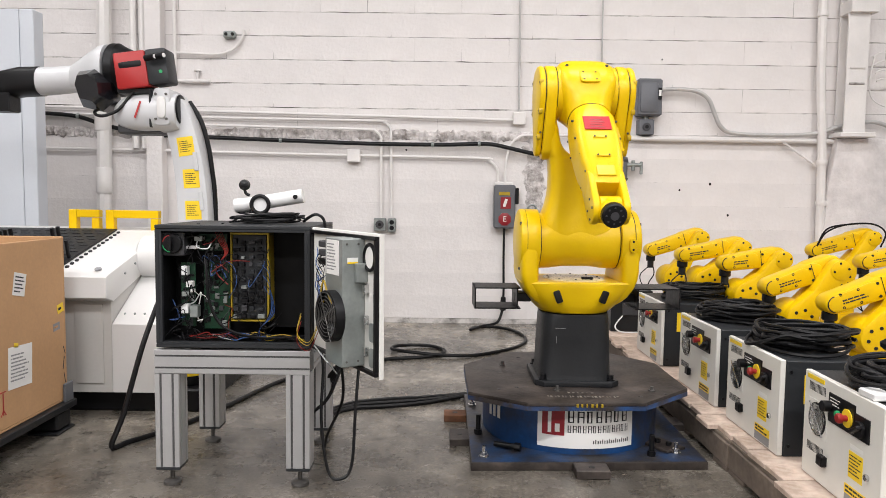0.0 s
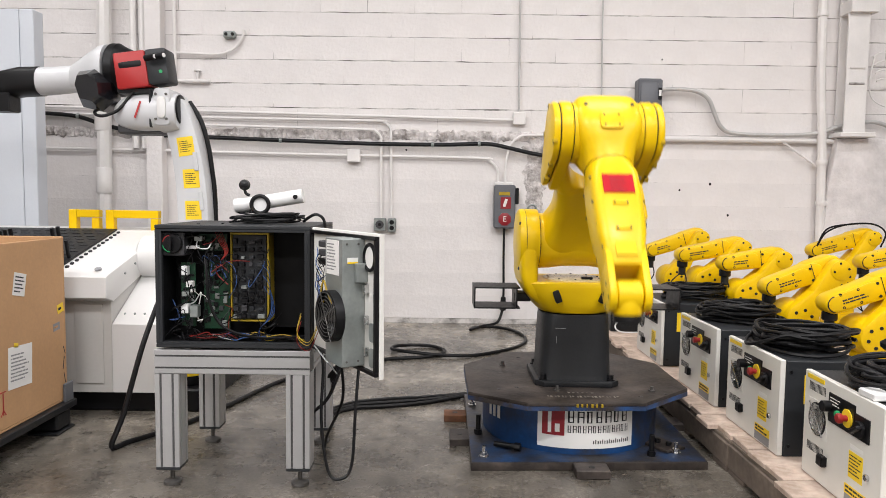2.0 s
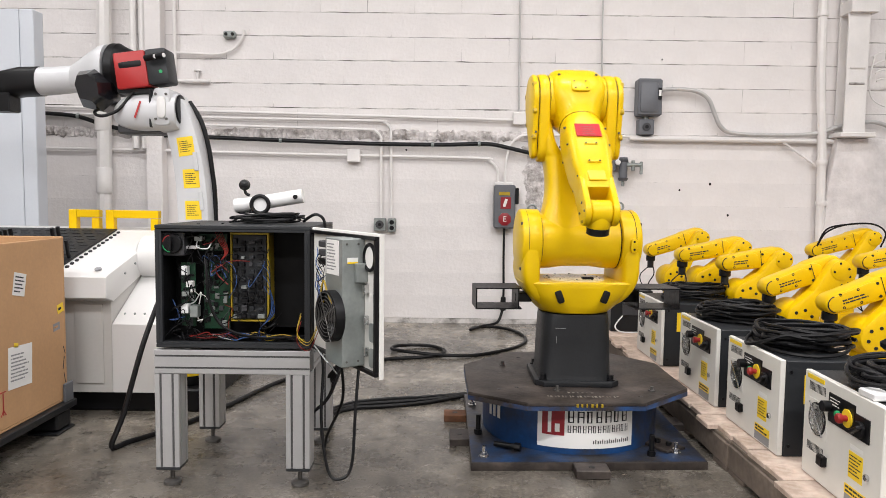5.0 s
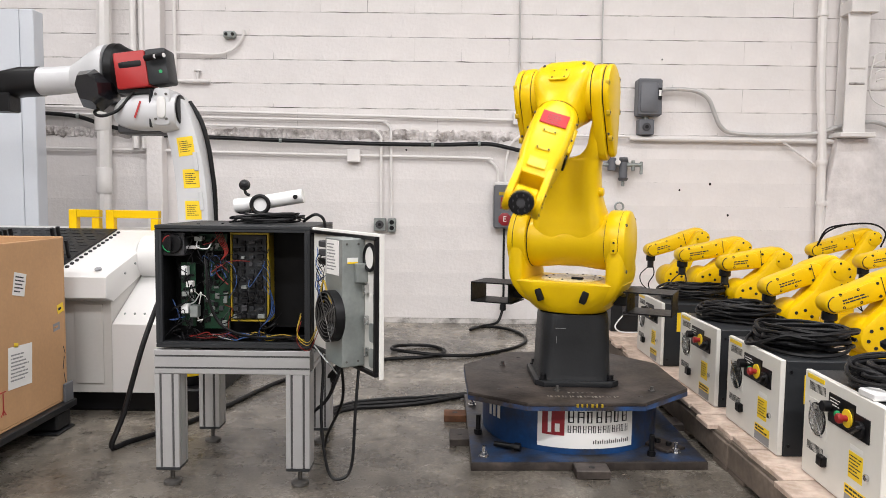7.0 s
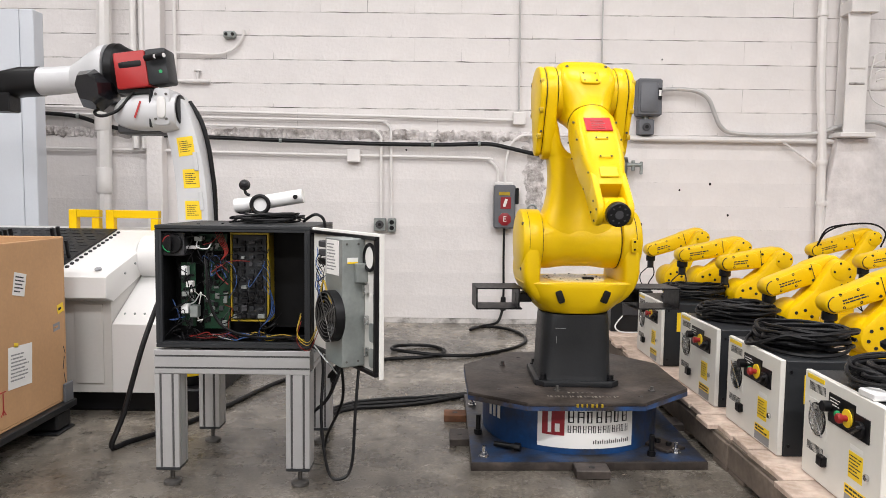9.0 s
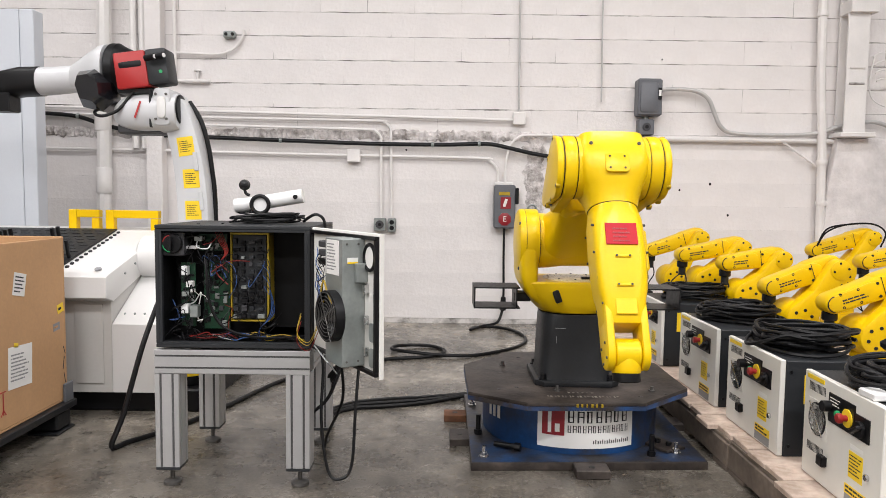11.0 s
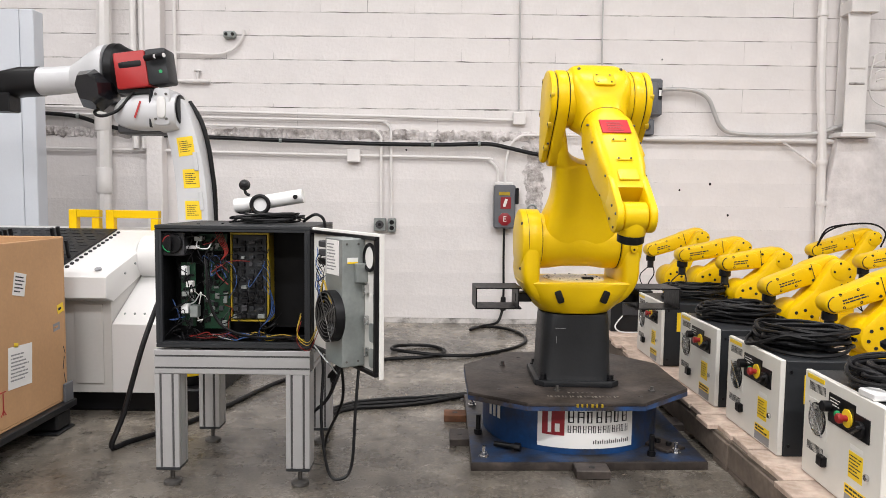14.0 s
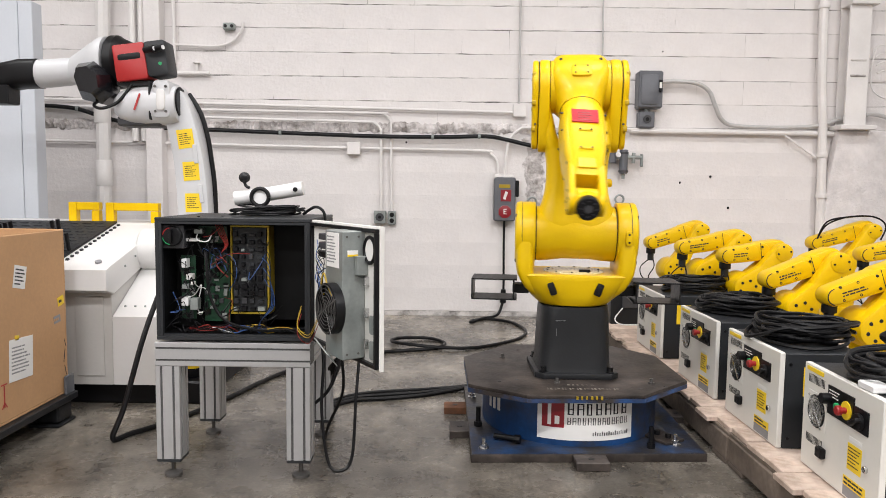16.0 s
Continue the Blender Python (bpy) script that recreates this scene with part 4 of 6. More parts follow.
for k in range(14):
    z = rnd.uniform(.78, .95)
    strand([(.12 + rnd.uniform(0, .10), -.03, z), (.18, -.05, z - .02), (.20 + rnd.uniform(-.02, .08), -.06, z - .05), (.22, -.05, z - .09)], .0014, rnd.choice(("wire_blue", "rubber", "rubber", "rubber", "wire_blue")), door)
for mt, dz in (("wire_yellow", 0), ("wire_red", -.02), ("wire_yellow", .01)):
    strand([(-.025, -.03, .66 + dz), (-.015, -.05, .59 + dz), (.12, -.06, .58 + dz), (.27, -.085, .68 + dz)], .0014, mt, door)
for z in (.585, .94):
    bm = B()
    cyl(bm, (-.003, .008, z - .02), (-.003, .008, z + .02), .007, n=12)
    door_part("hinge", bm, "cabinet", door)
for x, y in ((-.93, 2.66), (-.86, 2.73)):
    bm = B()
    cyl(bm, (x, y, CZ1), (x, y, CZ1 + .003), .006, n=10)
    part("screw", bm, M["black"], cab)

# loose white tube and webcam on a coil of thin cable, on the cabinet
def coil(name, c, r, loops, thick, h, label, squash=.8, seed=1, mat="rubber", group=""):
    """Cable thrown down in uneven, tilted loops."""
    rr = random.Random(seed)
    pts = []
    for k in range(loops):
        rad = r * rr.uniform(.70, 1.15)
        ox, oy = rr.uniform(-.22, .22) * r, rr.uniform(-.22, .22) * r
        sq = squash * rr.uniform(.55, 1.1)
        lean, way = rr.uniform(-.13, .13), rr.uniform(-.5, .5)
        turn, wob = rr.uniform(0, 6.3), rr.uniform(.02, .16)
        z0 = h * (k + rr.uniform(0, 3)) / loops
        for j in range(14):
            a = 2 * math.pi * j / 14
            q = rad * (1 + wob * math.sin(2 * a + turn) + .05 * math.sin(3 * a))
            u, v = q * math.cos(a), q * sq * math.sin(a)
            x, y = ox + u * math.cos(way) - v * math.sin(way), oy + u * math.sin(way) + v * math.cos(way)
            sag = -max(0, abs(x) - r) * .5
            pts.append((c[0] + x, c[1] + y, c[2] + thick + max(0, z0 + sag + lean * q * math.sin(a + turn) + rr.uniform(-.5, .5) * thick)))
    t = thing(name, label, "cable", group=group)
    for k in range(0, len(pts) - 1, 84):
        part("strand", tube(B(), pts[k:k + 85], thick, 7, 3), M[mat], t)
    return t


coil("cable_coil", (-.70, 2.82, CZ1), .13, 8, .004, .028, "thin black cable coiled on top of the cabinet", .55, 5)
tube_thing = thing("scanner_arm", "white tubular arm with a black ring lying on coiled cable", "camera arm")
bm = B()
tube(bm, [(-.83, 2.80, 1.062), (-.73, 2.80, 1.075), (-.60, 2.80, 1.098), (-.56, 2.80, 1.105)], .028, 20, 4)
part("arm_tube", bm, M["white"], tube_thing)
bm = B()
tube(bm, [(-.722 + .034 * math.cos(a), 2.762, 1.068 + .034 * math.sin(a)) for a in np.linspace(0, 2 * math.pi, 29)], .008, 10, smooth=False)
part("ring", bm, M["black"], tube_thing)
bm = B()
cyl(bm, (-.722, 2.80, 1.068), (-.722, 2.766, 1.068), .03, n=24)
part("lens_hub", bm, M["white"], tube_thing)
bm = B()
cyl(bm, (-.585, 2.772, 1.10), (-.585, 2.768, 1.10), .009, n=16)
part("knob", bm, M["black"], tube_thing)
webcam = thing("webcam", "small round black webcam on a stubby stand", "webcam")
bm = B()
spin(bm, [(.002, -.022), (.014, -.018), (.022, 0), (.014, .018), (.002, .022)], 20, pose(-.79, 2.79, 1.145, 80, 0, 15))
part("head", bm, M["black"], webcam)
bm = B()
tube(bm, [(-.79, 2.79, 1.128), (-.785, 2.79, 1.112), (-.77, 2.79, 1.104)], .006, 8)
part("neck", bm, M["black"], webcam)
bm = B()
tube(bm, [(-.57, 2.85, 1.0), (-.52, 2.84, 1.03), (-.485, 2.84, 1.01), (-.478, 2.84, .95)], .006, 8)
tagged(part("loose_cable", bm, M["rubber"]), "black cable draped over the cabinet edge", "cable")


# ---------- cardboard box on a grey pallet ----------
BX = -1.765
crate = thing("cardboard_box", "large open brown cardboard box with shipping labels", "cardboard box")
bm = B()
x0, x1, y0, y1, z0, z1, w = -2.9, BX, 2.05, 3.25, .135, .90, .010
box(bm, x0, y0, z0, x1, y1, z0 + .01, .002)
part("bottom", bm, M["card"], crate)
for a in ((x0, y0, z0 + .01, x1, y0 + w, z1), (x0, y1 - w, z0 + .01, x1, y1, z1 + .004), (x0, y0 + w, z0 + .01, x0 + w, y1 - w, z1), (x1 - w, y0 + w, z0 + .01, x1, y1 - w, z1)):
    bm = B()
    box(bm, *a, b=.003)
    part("side", bm, M["card"], crate)


def on_box(name, y, z, wy, hz, mt, tilt=0, label=""):
    bm = B()
    box(bm, -wy / 2, -.001, -hz / 2, wy / 2, .0, hz / 2, .0004)
    return part(name, bm, M[mt], crate, label, pose(BX + .001, y, z, 0, 0, 90) @ pose(0, 0, 0, 0, tilt, 0))


def box_print(parent, w, h, rows, mt, seed):
    part("print", bars(B(), -w / 2, h / 2, w, h, rows, -.0012, seed, .4), M[mt], parent)


n1 = on_box("shipping_note", 2.89, .380, .165, .175, "paper", 3, "white delivery note with grey print")
box_print(n1, .13, .12, 8, "grey_ink", 3)
on_box("tape_tab", 2.865, .472, .03, .02, "sticker", 8)
n2 = on_box("handwritten_label", 2.90, .722, .085, .095, "paper", 12, "white label with handwriting")
box_print(n2, .065, .075, 5, "ink", 5)
n3 = on_box("barcode_label", 3.205, .575, .052, .042, "sticker", -12, "yellow barcode sticker")
box_print(n3, .036, .028, 1, "ink", 8)
n4 = on_box("barcode_print", 3.17, .495, .055, .035, "grey_ink", -6)
box_print(n4, .05, .025, 1, "card", 9)
for k, (dy, dz, w, h, tl) in enumerate(((0, 0, .012, .06, 12), (.006, -.07, .012, .05, -14), (-.004, -.13, .010, .05, 10), (.008, .06, .01, .04, -20))):
    on_box("marker_stroke", 3.222 + dy, .315 + dz, w * .4, h, "ink", tl)
on_box("arrow_mark", 2.77, .25, .006, .09, "red_ink")
on_box("arrow_mark", 2.77, .300, .04, .005, "red_ink")
on_box("arrow_mark", 2.762, .215, .005, .03, "red_ink", 35)
on_box("arrow_mark", 2.778, .215, .005, .03, "red_ink", -35)

skid = thing("box_pallet", "grey metal pallet under the cardboard box", "pallet")
bm = B()
box(bm, -2.92, 2.0, .10, BX + .03, 3.28, .133, .004)
part("deck", bm, M["charcoal"], skid)
for x in (-2.85, -2.3, BX - .06):
    for y in (2.05, 2.62, 3.19):
        bm = B()
        box(bm, x - .05, y - .06, .012, x + .075, y + .06, .102, .012)
        box(bm, x - .055, y - .075, 0, x + .085, y + .075, .014, .004)
        part("foot", bm, M["charcoal"], skid)
bm = B()
box(bm, BX + .006, 3.20, .13, BX + .018, 3.272, .22, .004)
part("corner_post", bm, M["elec"], skid)

# ---------- off-white machine with the slotted table ----------
mach = thing("loading_machine", "off-white machine with a sloping black slotted table", "machine")
bm = B()
slab(bm, [(3.44, .115), (4.5, .115), (4.5, .80), (4.05, .80), (3.44, .60)], "x", -3.3, -1.64, .004)
part("body", bm, M["machine_grey"], mach)
bm = B()
slab(bm, [(3.36, .60), (3.44, .575), (4.12, .78), (4.5, .78), (4.5, .895), (4.08, .89), (3.40, .715), (3.36, .70)], "x", -3.3, -1.625, .004)
part("console", bm, M["machine"], mach)
slope = math.degrees(math.atan2(.175, .68))
top = new("slotted_table")
top.parent = mach
top.matrix_basis = pose(-1.90, 3.44, .731, slope, 0, 0)
bm = B()
box(bm, -1.4, .0, -.004, 0, .66, .008, .002)
part("table_plate", bm, M["black"], top)
slot_bm = B()
slab(slot_bm, [(a, b) for a, b in oval(.05, .012, 3, 14)], "z", .0075, .0105, 0)
slot_me = finish(slot_bm, "slot", M["cabinet"])
for i in range(14):
    for j in range(12):
        part("slot", slot_me, None, top, "", pose(-.045 - i * .072 - (.036 if j % 2 else 0), .04 + j * .052, 0))
for i in range(13):
    bm = B()
    box(bm, .02, .03 + i * .048, -.006, .034, .046 + i * .048, -.0005 + .004, .0005)
    part("scale_mark", bm, M["ink"], top)
for i in range(16):
    bm = B()
    x, y = -.02 - i * .055, .05 + .02 * ((i * 7) % 5)
    cyl(bm, (x, y + .1, 0), (x, y + .1, .10 + .02 * ((i * 3) % 4)), .010, n=10)
    part("pin", bm, M["black"], top)
bm = B()
cyl(bm, (-1.70, 3.44, .729), (-1.70, 3.437, .737), .016, n=18)
part("emblem", bm, M["grey_ink"], mach)
bm = B()
box(bm, -3.2, 3.5, .0, -1.22, 4.4, .118, .01)
part("plinth", bm, M["black"], mach)
bm = B()
slab(bm, [(3.43, .118), (4.4, .118), (4.4, .78), (3.95, .76), (3.43, .46)], "x", -1.636, -1.39, .006)
part("side_casing", bm, M["machine"], mach, "white sloping side casing with rivets")
bm = B()
box(bm, -1.82, 3.432, .16, -1.68, 3.441, .56, .002)
part("door_panel", bm, M["machine_grey"], mach)
rv = []
for k in range(4):
    bolt(rv, (-1.60 + k * .05, 3.50 + .0 * k, .503), (0, -.5, .85), .006, .003)
    bolt(rv, (-1.622, 3.56 + k * .12, .70 + k * .04), (1, 0, 0), .006, .003)
studs("rivet", rv, M["zinc"], mach)
bm = B()
spin(bm, [(.10, -.14), (.115, -.125), (.115, .125), (.10, .14)], 32, pose(-1.50, 3.82, .765, 0, 90, 0))
part("motor_cover", bm, M["machine"], mach)
bm = B()
spin(bm, [(.07, -.02), (.075, -.01), (.075, .02)], 28, pose(-1.37, 3.70, .66, 90, 0, 30))
part("cable_gland", bm, M["black"], mach)
for pts in ([(-2.237, 4.25, .80), (-2.237, 4.25, .985), (-2.10, 4.25, .985), (-2.10, 4.25, .80)], [(-1.98, 4.18, .80), (-1.98, 4.18, .985), (-1.715, 4.18, .985), (-1.715, 4.18, .78)]):
    guard = thing("guard_rail", "yellow square-tube guard rail", "guard rail", group="yellow guard rails")
    for k, (a, b) in enumerate(zip(pts, pts[1:])):
        bm = B()
        v0, v1 = Vector(a), Vector(b)
        d = (v1 - v0).normalized()
        v0, v1 = (v0 + d * (.025 if k else 0), v1 + d * (.024 if k < len(pts) - 2 else 0))
        g = .0235 - k * .0005
        lo = [min(p, q) - (g if abs(c) < .5 else 0) for p, q, c in zip(v0, v1, d)]
        hi = [max(p, q) + (g if abs(c) < .5 else 0) for p, q, c in zip(v0, v1, d)]
        box(bm, *lo, *hi, b=.003)
        part("rail", bm, M["yellow_small"], guard)
tin = thing("tin", "small black tin with a yellow band on the plinth", "tin", pose(-1.31, 3.62, .118))
bm = B()
spin(bm, [(.055, 0), (.06, .01), (.06, .05), (.06, .16), (.05, .17)], 24)
part("can", bm, M["black"], tin)
bm = B()
spin(bm, [(.0605, .05), (.0612, .052), (.0612, .12), (.0605, .122)], 24)
part("band", bm, M["sticker"], tin)

tall = thing("tall_cabinet", "tall bluish-grey sheet-metal cabinet", "cabinet")
bm = B()
box(bm, -4.3, 4.85, 0, -2.90, 4.97, 2.35, .006)
part("body", bm, M["panel"], tall)
bm = B()
box(bm, -2.896, 4.85, 0, -2.80, 4.97, 2.35, .006)
part("edge_panel", bm, M["panel"], tall)

# ---------- pale grey six-axis robot ----------
pale = thing("pale_robot", "pale grey six-axis robot with a red sensor box", "robot", pose(.055, 0, 0))
WY = 4.2
bm = B()
spin(bm, [(.15, .0), (.16, .02), (.16, .45), (.14, .62), (.12, .80)], 32, pose(-1.61, WY + .1, .118))
part("base", bm, M["arm_grey"], pale)
right = [(-1.435, .80), (-1.44, 1.0), (-1.455, 1.2), (-1.492, 1.40), (-1.545, 1.58), (-1.61, 1.69)]
left = [(-1.72, 1.64), (-1.685, 1.50), (-1.645, 1.30), (-1.625, 1.1), (-1.62, .95), (-1.62, .80)]
outline = [(p.x, p.y) for p in [Vector((v.x, v.z)) for v in smooth_path([(x, 0, z) for x, z in right])]] + [(v.x, v.z) for v in smooth_path([(x, 0, z) for x, z in left])]
bm = B()
slab(bm, outline, "y", WY - .075, WY + .075, .007)
up = part("lower_arm", bm, M["arm_grey"], pale, "curved pale grey lower arm with yellow warning labels")
for x, z, tl in ((-1.565, 1.387, -8), (-1.535, 1.200, -4), (-1.525, 1.015, -1)):
    bm = B()
    box(bm, -.047, -.0015, -.055, .047, 0, .055, .0004)
    st = part("warning_sticker", bm, M["sticker"], up, "", pose(x, WY - .0755, z, 0, tl, 0))
    part("print", bars(B(), -.036, .035, .072, .07, 6, -.0017, int(z * 100), .35), M["ink"], up, "", pose(x, WY - .0755, z, 0, tl, 0))
for x, z in ((-1.505, 1.30), (-1.475, 1.07)):
    bm = B()
    box(bm, -.014, -.010, -.055, .010, 0, .055, .003)
    part("bracket", bm, M["arm_grey"], up, "", pose(x, WY - .075, z, 0, -6, 0))
bm = B()
tube(bm, [(-1.43, WY + .04, .85), (-1.435, WY + .04, 1.1), (-1.45, WY + .04, 1.25), (-1.472, WY + .04, 1.40), (-1.515, WY + .04, 1.55), (-1.585, WY + .05, 1.66)], .014, 10)
part("hose", bm, M["rubber"], pale)
# elbow
bm = B()
rings = []
for x, r in ((-1.975, .03), (-1.965, .055), (-1.93, .085), (-1.87, .105), (-1.78, .115), (-1.70, .115), (-1.64, .112), (-1.60, .10)):
    rings.append([(x, WY - .05 + r * 1.05 * c, 1.585 + r * s + (x + 1.6) * .04) for c, s in oval(2, 2, 2.4, 28)])
loft(bm, rings)
part("elbow_cover", bm, M["arm_grey"], pale)
bm = B()
slab(bm, [(-1.735 + x, 1.595 + z) for x, z in oval(.012, .215, 5, 28)], "y", WY - .166, WY + .06, .006, pose(0, 0, 0))
part("elbow_ring", bm, M["charcoal"], pale)
bm = B()
slab(bm, [(-1.672 + x, 1.605 + z) for x, z in oval(.105, .215, 5, 28)], "y", WY - .16, WY + .05, .015)
joint = part("elbow_joint", bm, M["arm_grey"], pale)
for dx, dz in ((-.03, .07), (.03, .07), (-.03, -.07), (.03, -.07)):
    part("bolt", cyl(B(), (-1.672 + dx, WY - .158, 1.605 + dz), (-1.672 + dx, WY - .166, 1.605 + dz), .008, n=8), M["foot_steel"], joint)
bm = B()
slab(bm, [(-1.668 + x, 1.60 + z) for x, z in oval(.05, .12, 4, 20)], "y", WY - .176, WY - .159, .005)
part("joint_cap", bm, M["machine"], joint)
bm = B()
spin(bm, [(.085, 0), (.088, .006), (.088, .022), (.08, .03)], 28, pose(-1.622, WY - .05, 1.60, 0, 90, 0))
part("joint_ring", bm, M["black"], joint)
bm = B()
box(bm, -.006, -.002, -.05, .006, 0, .05, .001, pose(-1.80, WY - .174, 1.585, 0, 20, 0))
part("stripe", bm, M["red_ink"], pale)
bm = B()
box(bm, -1.95, WY - .10, 1.455, -1.70, WY + .06, 1.515, .01)
part("under_cover", bm, M["grey"], pale)
# shoulder of the forearm, motor and red box
bm = B()
rings = []
for x, z, r in ((-2.24, 1.785, .08), (-2.19, 1.795, .10), (-2.12, 1.815, .125), (-2.06, 1.83, .145), (-2.025, 1.835, .145)):
    rings.append([(x + .25 * c * r * .3, WY + .02 + r * c, z + r * s) for c, s in oval(2, 2, 2.6, 28)])
loft(bm, rings)
part("forearm_housing", bm, M["arm_grey"], pale)
bm = B()
spin(bm, [(.145, 0), (.155, .01), (.155, .05), (.14, .07), (.10, .16)], 32, pose(-2.022, WY + .02, 1.835, 0, 90, 0))
part("ring_flange", bm, M["black"], pale)
bm = B()
hexa = [(-2.17, 1.72), (-2.13, 1.60), (-2.02, 1.575), (-1.955, 1.63), (-1.97, 1.74), (-2.06, 1.815), (-2.15, 1.80)]
loft(bm, [[(x, WY - .03, z) for x, z in hexa], [(x, WY - .13, z) for x, z in hexa], [(-2.06 + (x + 2.06) * .62, WY - .225, 1.70 + (z - 1.70) * .62) for x, z in hexa]])
part("motor_cover", bm, M["gloss_black"], pale, "faceted glossy black motor cover", sharp=5)
bm = B()
tilt = pose(-1.838, WY - .10, 1.808, 0, -7.5, 0)
slab(bm, oval(.18, .203, 22, 48), "y", -.07, .07, .004, tilt)
rb = part("sensor_box", bm, M["red"], pale, "red sheet-metal sensor box with a slot")
bm = B()
slab(bm, [(a, b + .03) for a, b in oval(.13, .035, 6, 20)], "y", -.0715, -.068, .001, tilt)
part("slot", bm, M["black"], rb)
bm = B()
slab(bm, [(a + .151, b + .003) for a, b in oval(.118, .195, 12, 48)], "y", -.072, .068, .005, tilt)
end = part("sensor_end", bm, M["cabinet"], rb, "dark grey end of the sensor box")
for dx in (.165, .215):
    bm = B()
    cyl(bm, tilt @ Vector((dx - .06, -.10, .045)), tilt @ Vector((dx, -.12, .045)), .018, n=18)
    part("lens", bm, M["black"], end)
    bm = B()
    cyl(bm, tilt @ Vector((dx, -.12, .045)), tilt @ Vector((dx + .004, -.122, .045)), .012, n=16)
    part("lens_glass", bm, M["white"], end)
bm = B()
cyl(bm, tilt @ Vector((.17, -.074, -.03)), tilt @ Vector((.17, -.071, -.03)), .010, n=12)
part("button", bm, M["green"], end)
bm = B()
box(bm, -1.93, WY - .14, 1.68, -1.72, WY + .02, 1.712, .006)
part("bracket", bm, M["charcoal"], pale)
bm = B()
rings = []
for x, z, r in ((-2.46, 1.765, .082), (-2.40, 1.767, .082), (-2.2, 1.785, .078), (-2.08, 1.80, .086)):
    rings.append([(x, WY + .02 + r * c, z + r * s) for c, s in oval(2, 2, 2.2, 28)])
loft(bm, rings)
part("forearm", bm, M["arm_grey"], pale)
bm = B()
rings = []
for x, z, r in ((-2.76, 1.72, .05), (-2.70, 1.735, .08), (-2.56, 1.76, .085), (-2.45, 1.765, .084)):
    rings.append([(x, WY + .02 + r * c, z + r * s) for c, s in oval(2, 2, 3.2, 24)])
loft(bm, rings)
part("wrist", bm, M["black"], pale, "black wrist cover")
bm = B()
box(bm, -2.72, WY - .06, 1.58, -2.60, WY + .06, 1.69, .008)
part("gripper", bm, M["black"], pale)
bm = B()
tube(bm, [(-1.99, WY - .10, 1.63), (-2.05, WY - .16, 1.57), (-2.00, WY - .18, 1.545), (-1.92, WY - .16, 1.58), (-1.86, WY - .14, 1.66), (-1.84, WY - .13, 1.70)], .009, 8)
part("loop_cable", bm, M["rubber"], pale)


# ---------- pallets, controllers and small robots ----------
PT = .155
board_cache = {}


def timber(w, d, h, mt):
    key = (round(w, 3), round(d, 3), round(h, 3), mt)
    if key not in board_cache:
        board_cache[key] = finish(box(B(), -w / 2, -d / 2, 0, w / 2, d / 2, h, .003), "timber", M[mt])
    return board_cache[key]


def pallet(x0, y0, wide, deep, seed):
    rr = random.Random(seed)
    p = thing("pallet", "rough pine pallet with uneven deck boards", "pallet", group="pine pallets")
    for x in (.02, wide / 2, wide - .02):
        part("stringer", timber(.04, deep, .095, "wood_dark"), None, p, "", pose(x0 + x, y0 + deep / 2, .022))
    n = 7
    bw = deep / n - .008
    for k in range(n):
        y = y0 + (k + .5) * deep / n
        part("deck_board", timber(wide + .0, bw, .022, "wood"), None, p, "", pose(x0 + wide / 2 + rr.uniform(-.03, .02), y, PT - .0225 - rr.uniform(0, .002), 0, 0, rr.uniform(-.7, .7)))
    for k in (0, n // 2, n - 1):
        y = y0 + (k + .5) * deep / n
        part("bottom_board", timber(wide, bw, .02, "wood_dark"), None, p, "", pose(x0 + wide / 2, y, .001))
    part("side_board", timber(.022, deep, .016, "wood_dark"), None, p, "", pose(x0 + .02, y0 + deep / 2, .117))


for k, (x, y, s) in enumerate(((1.17, 1.75, 1), (1.165, 2.785, 2), (1.17, 3.82, 3), (1.165, 4.855, 4), (2.42, 2.6, 5), (2.42, 3.7, 6), (2.42, 4.8, 7))):
    pallet(x, y, 1.2, 1.03, s)


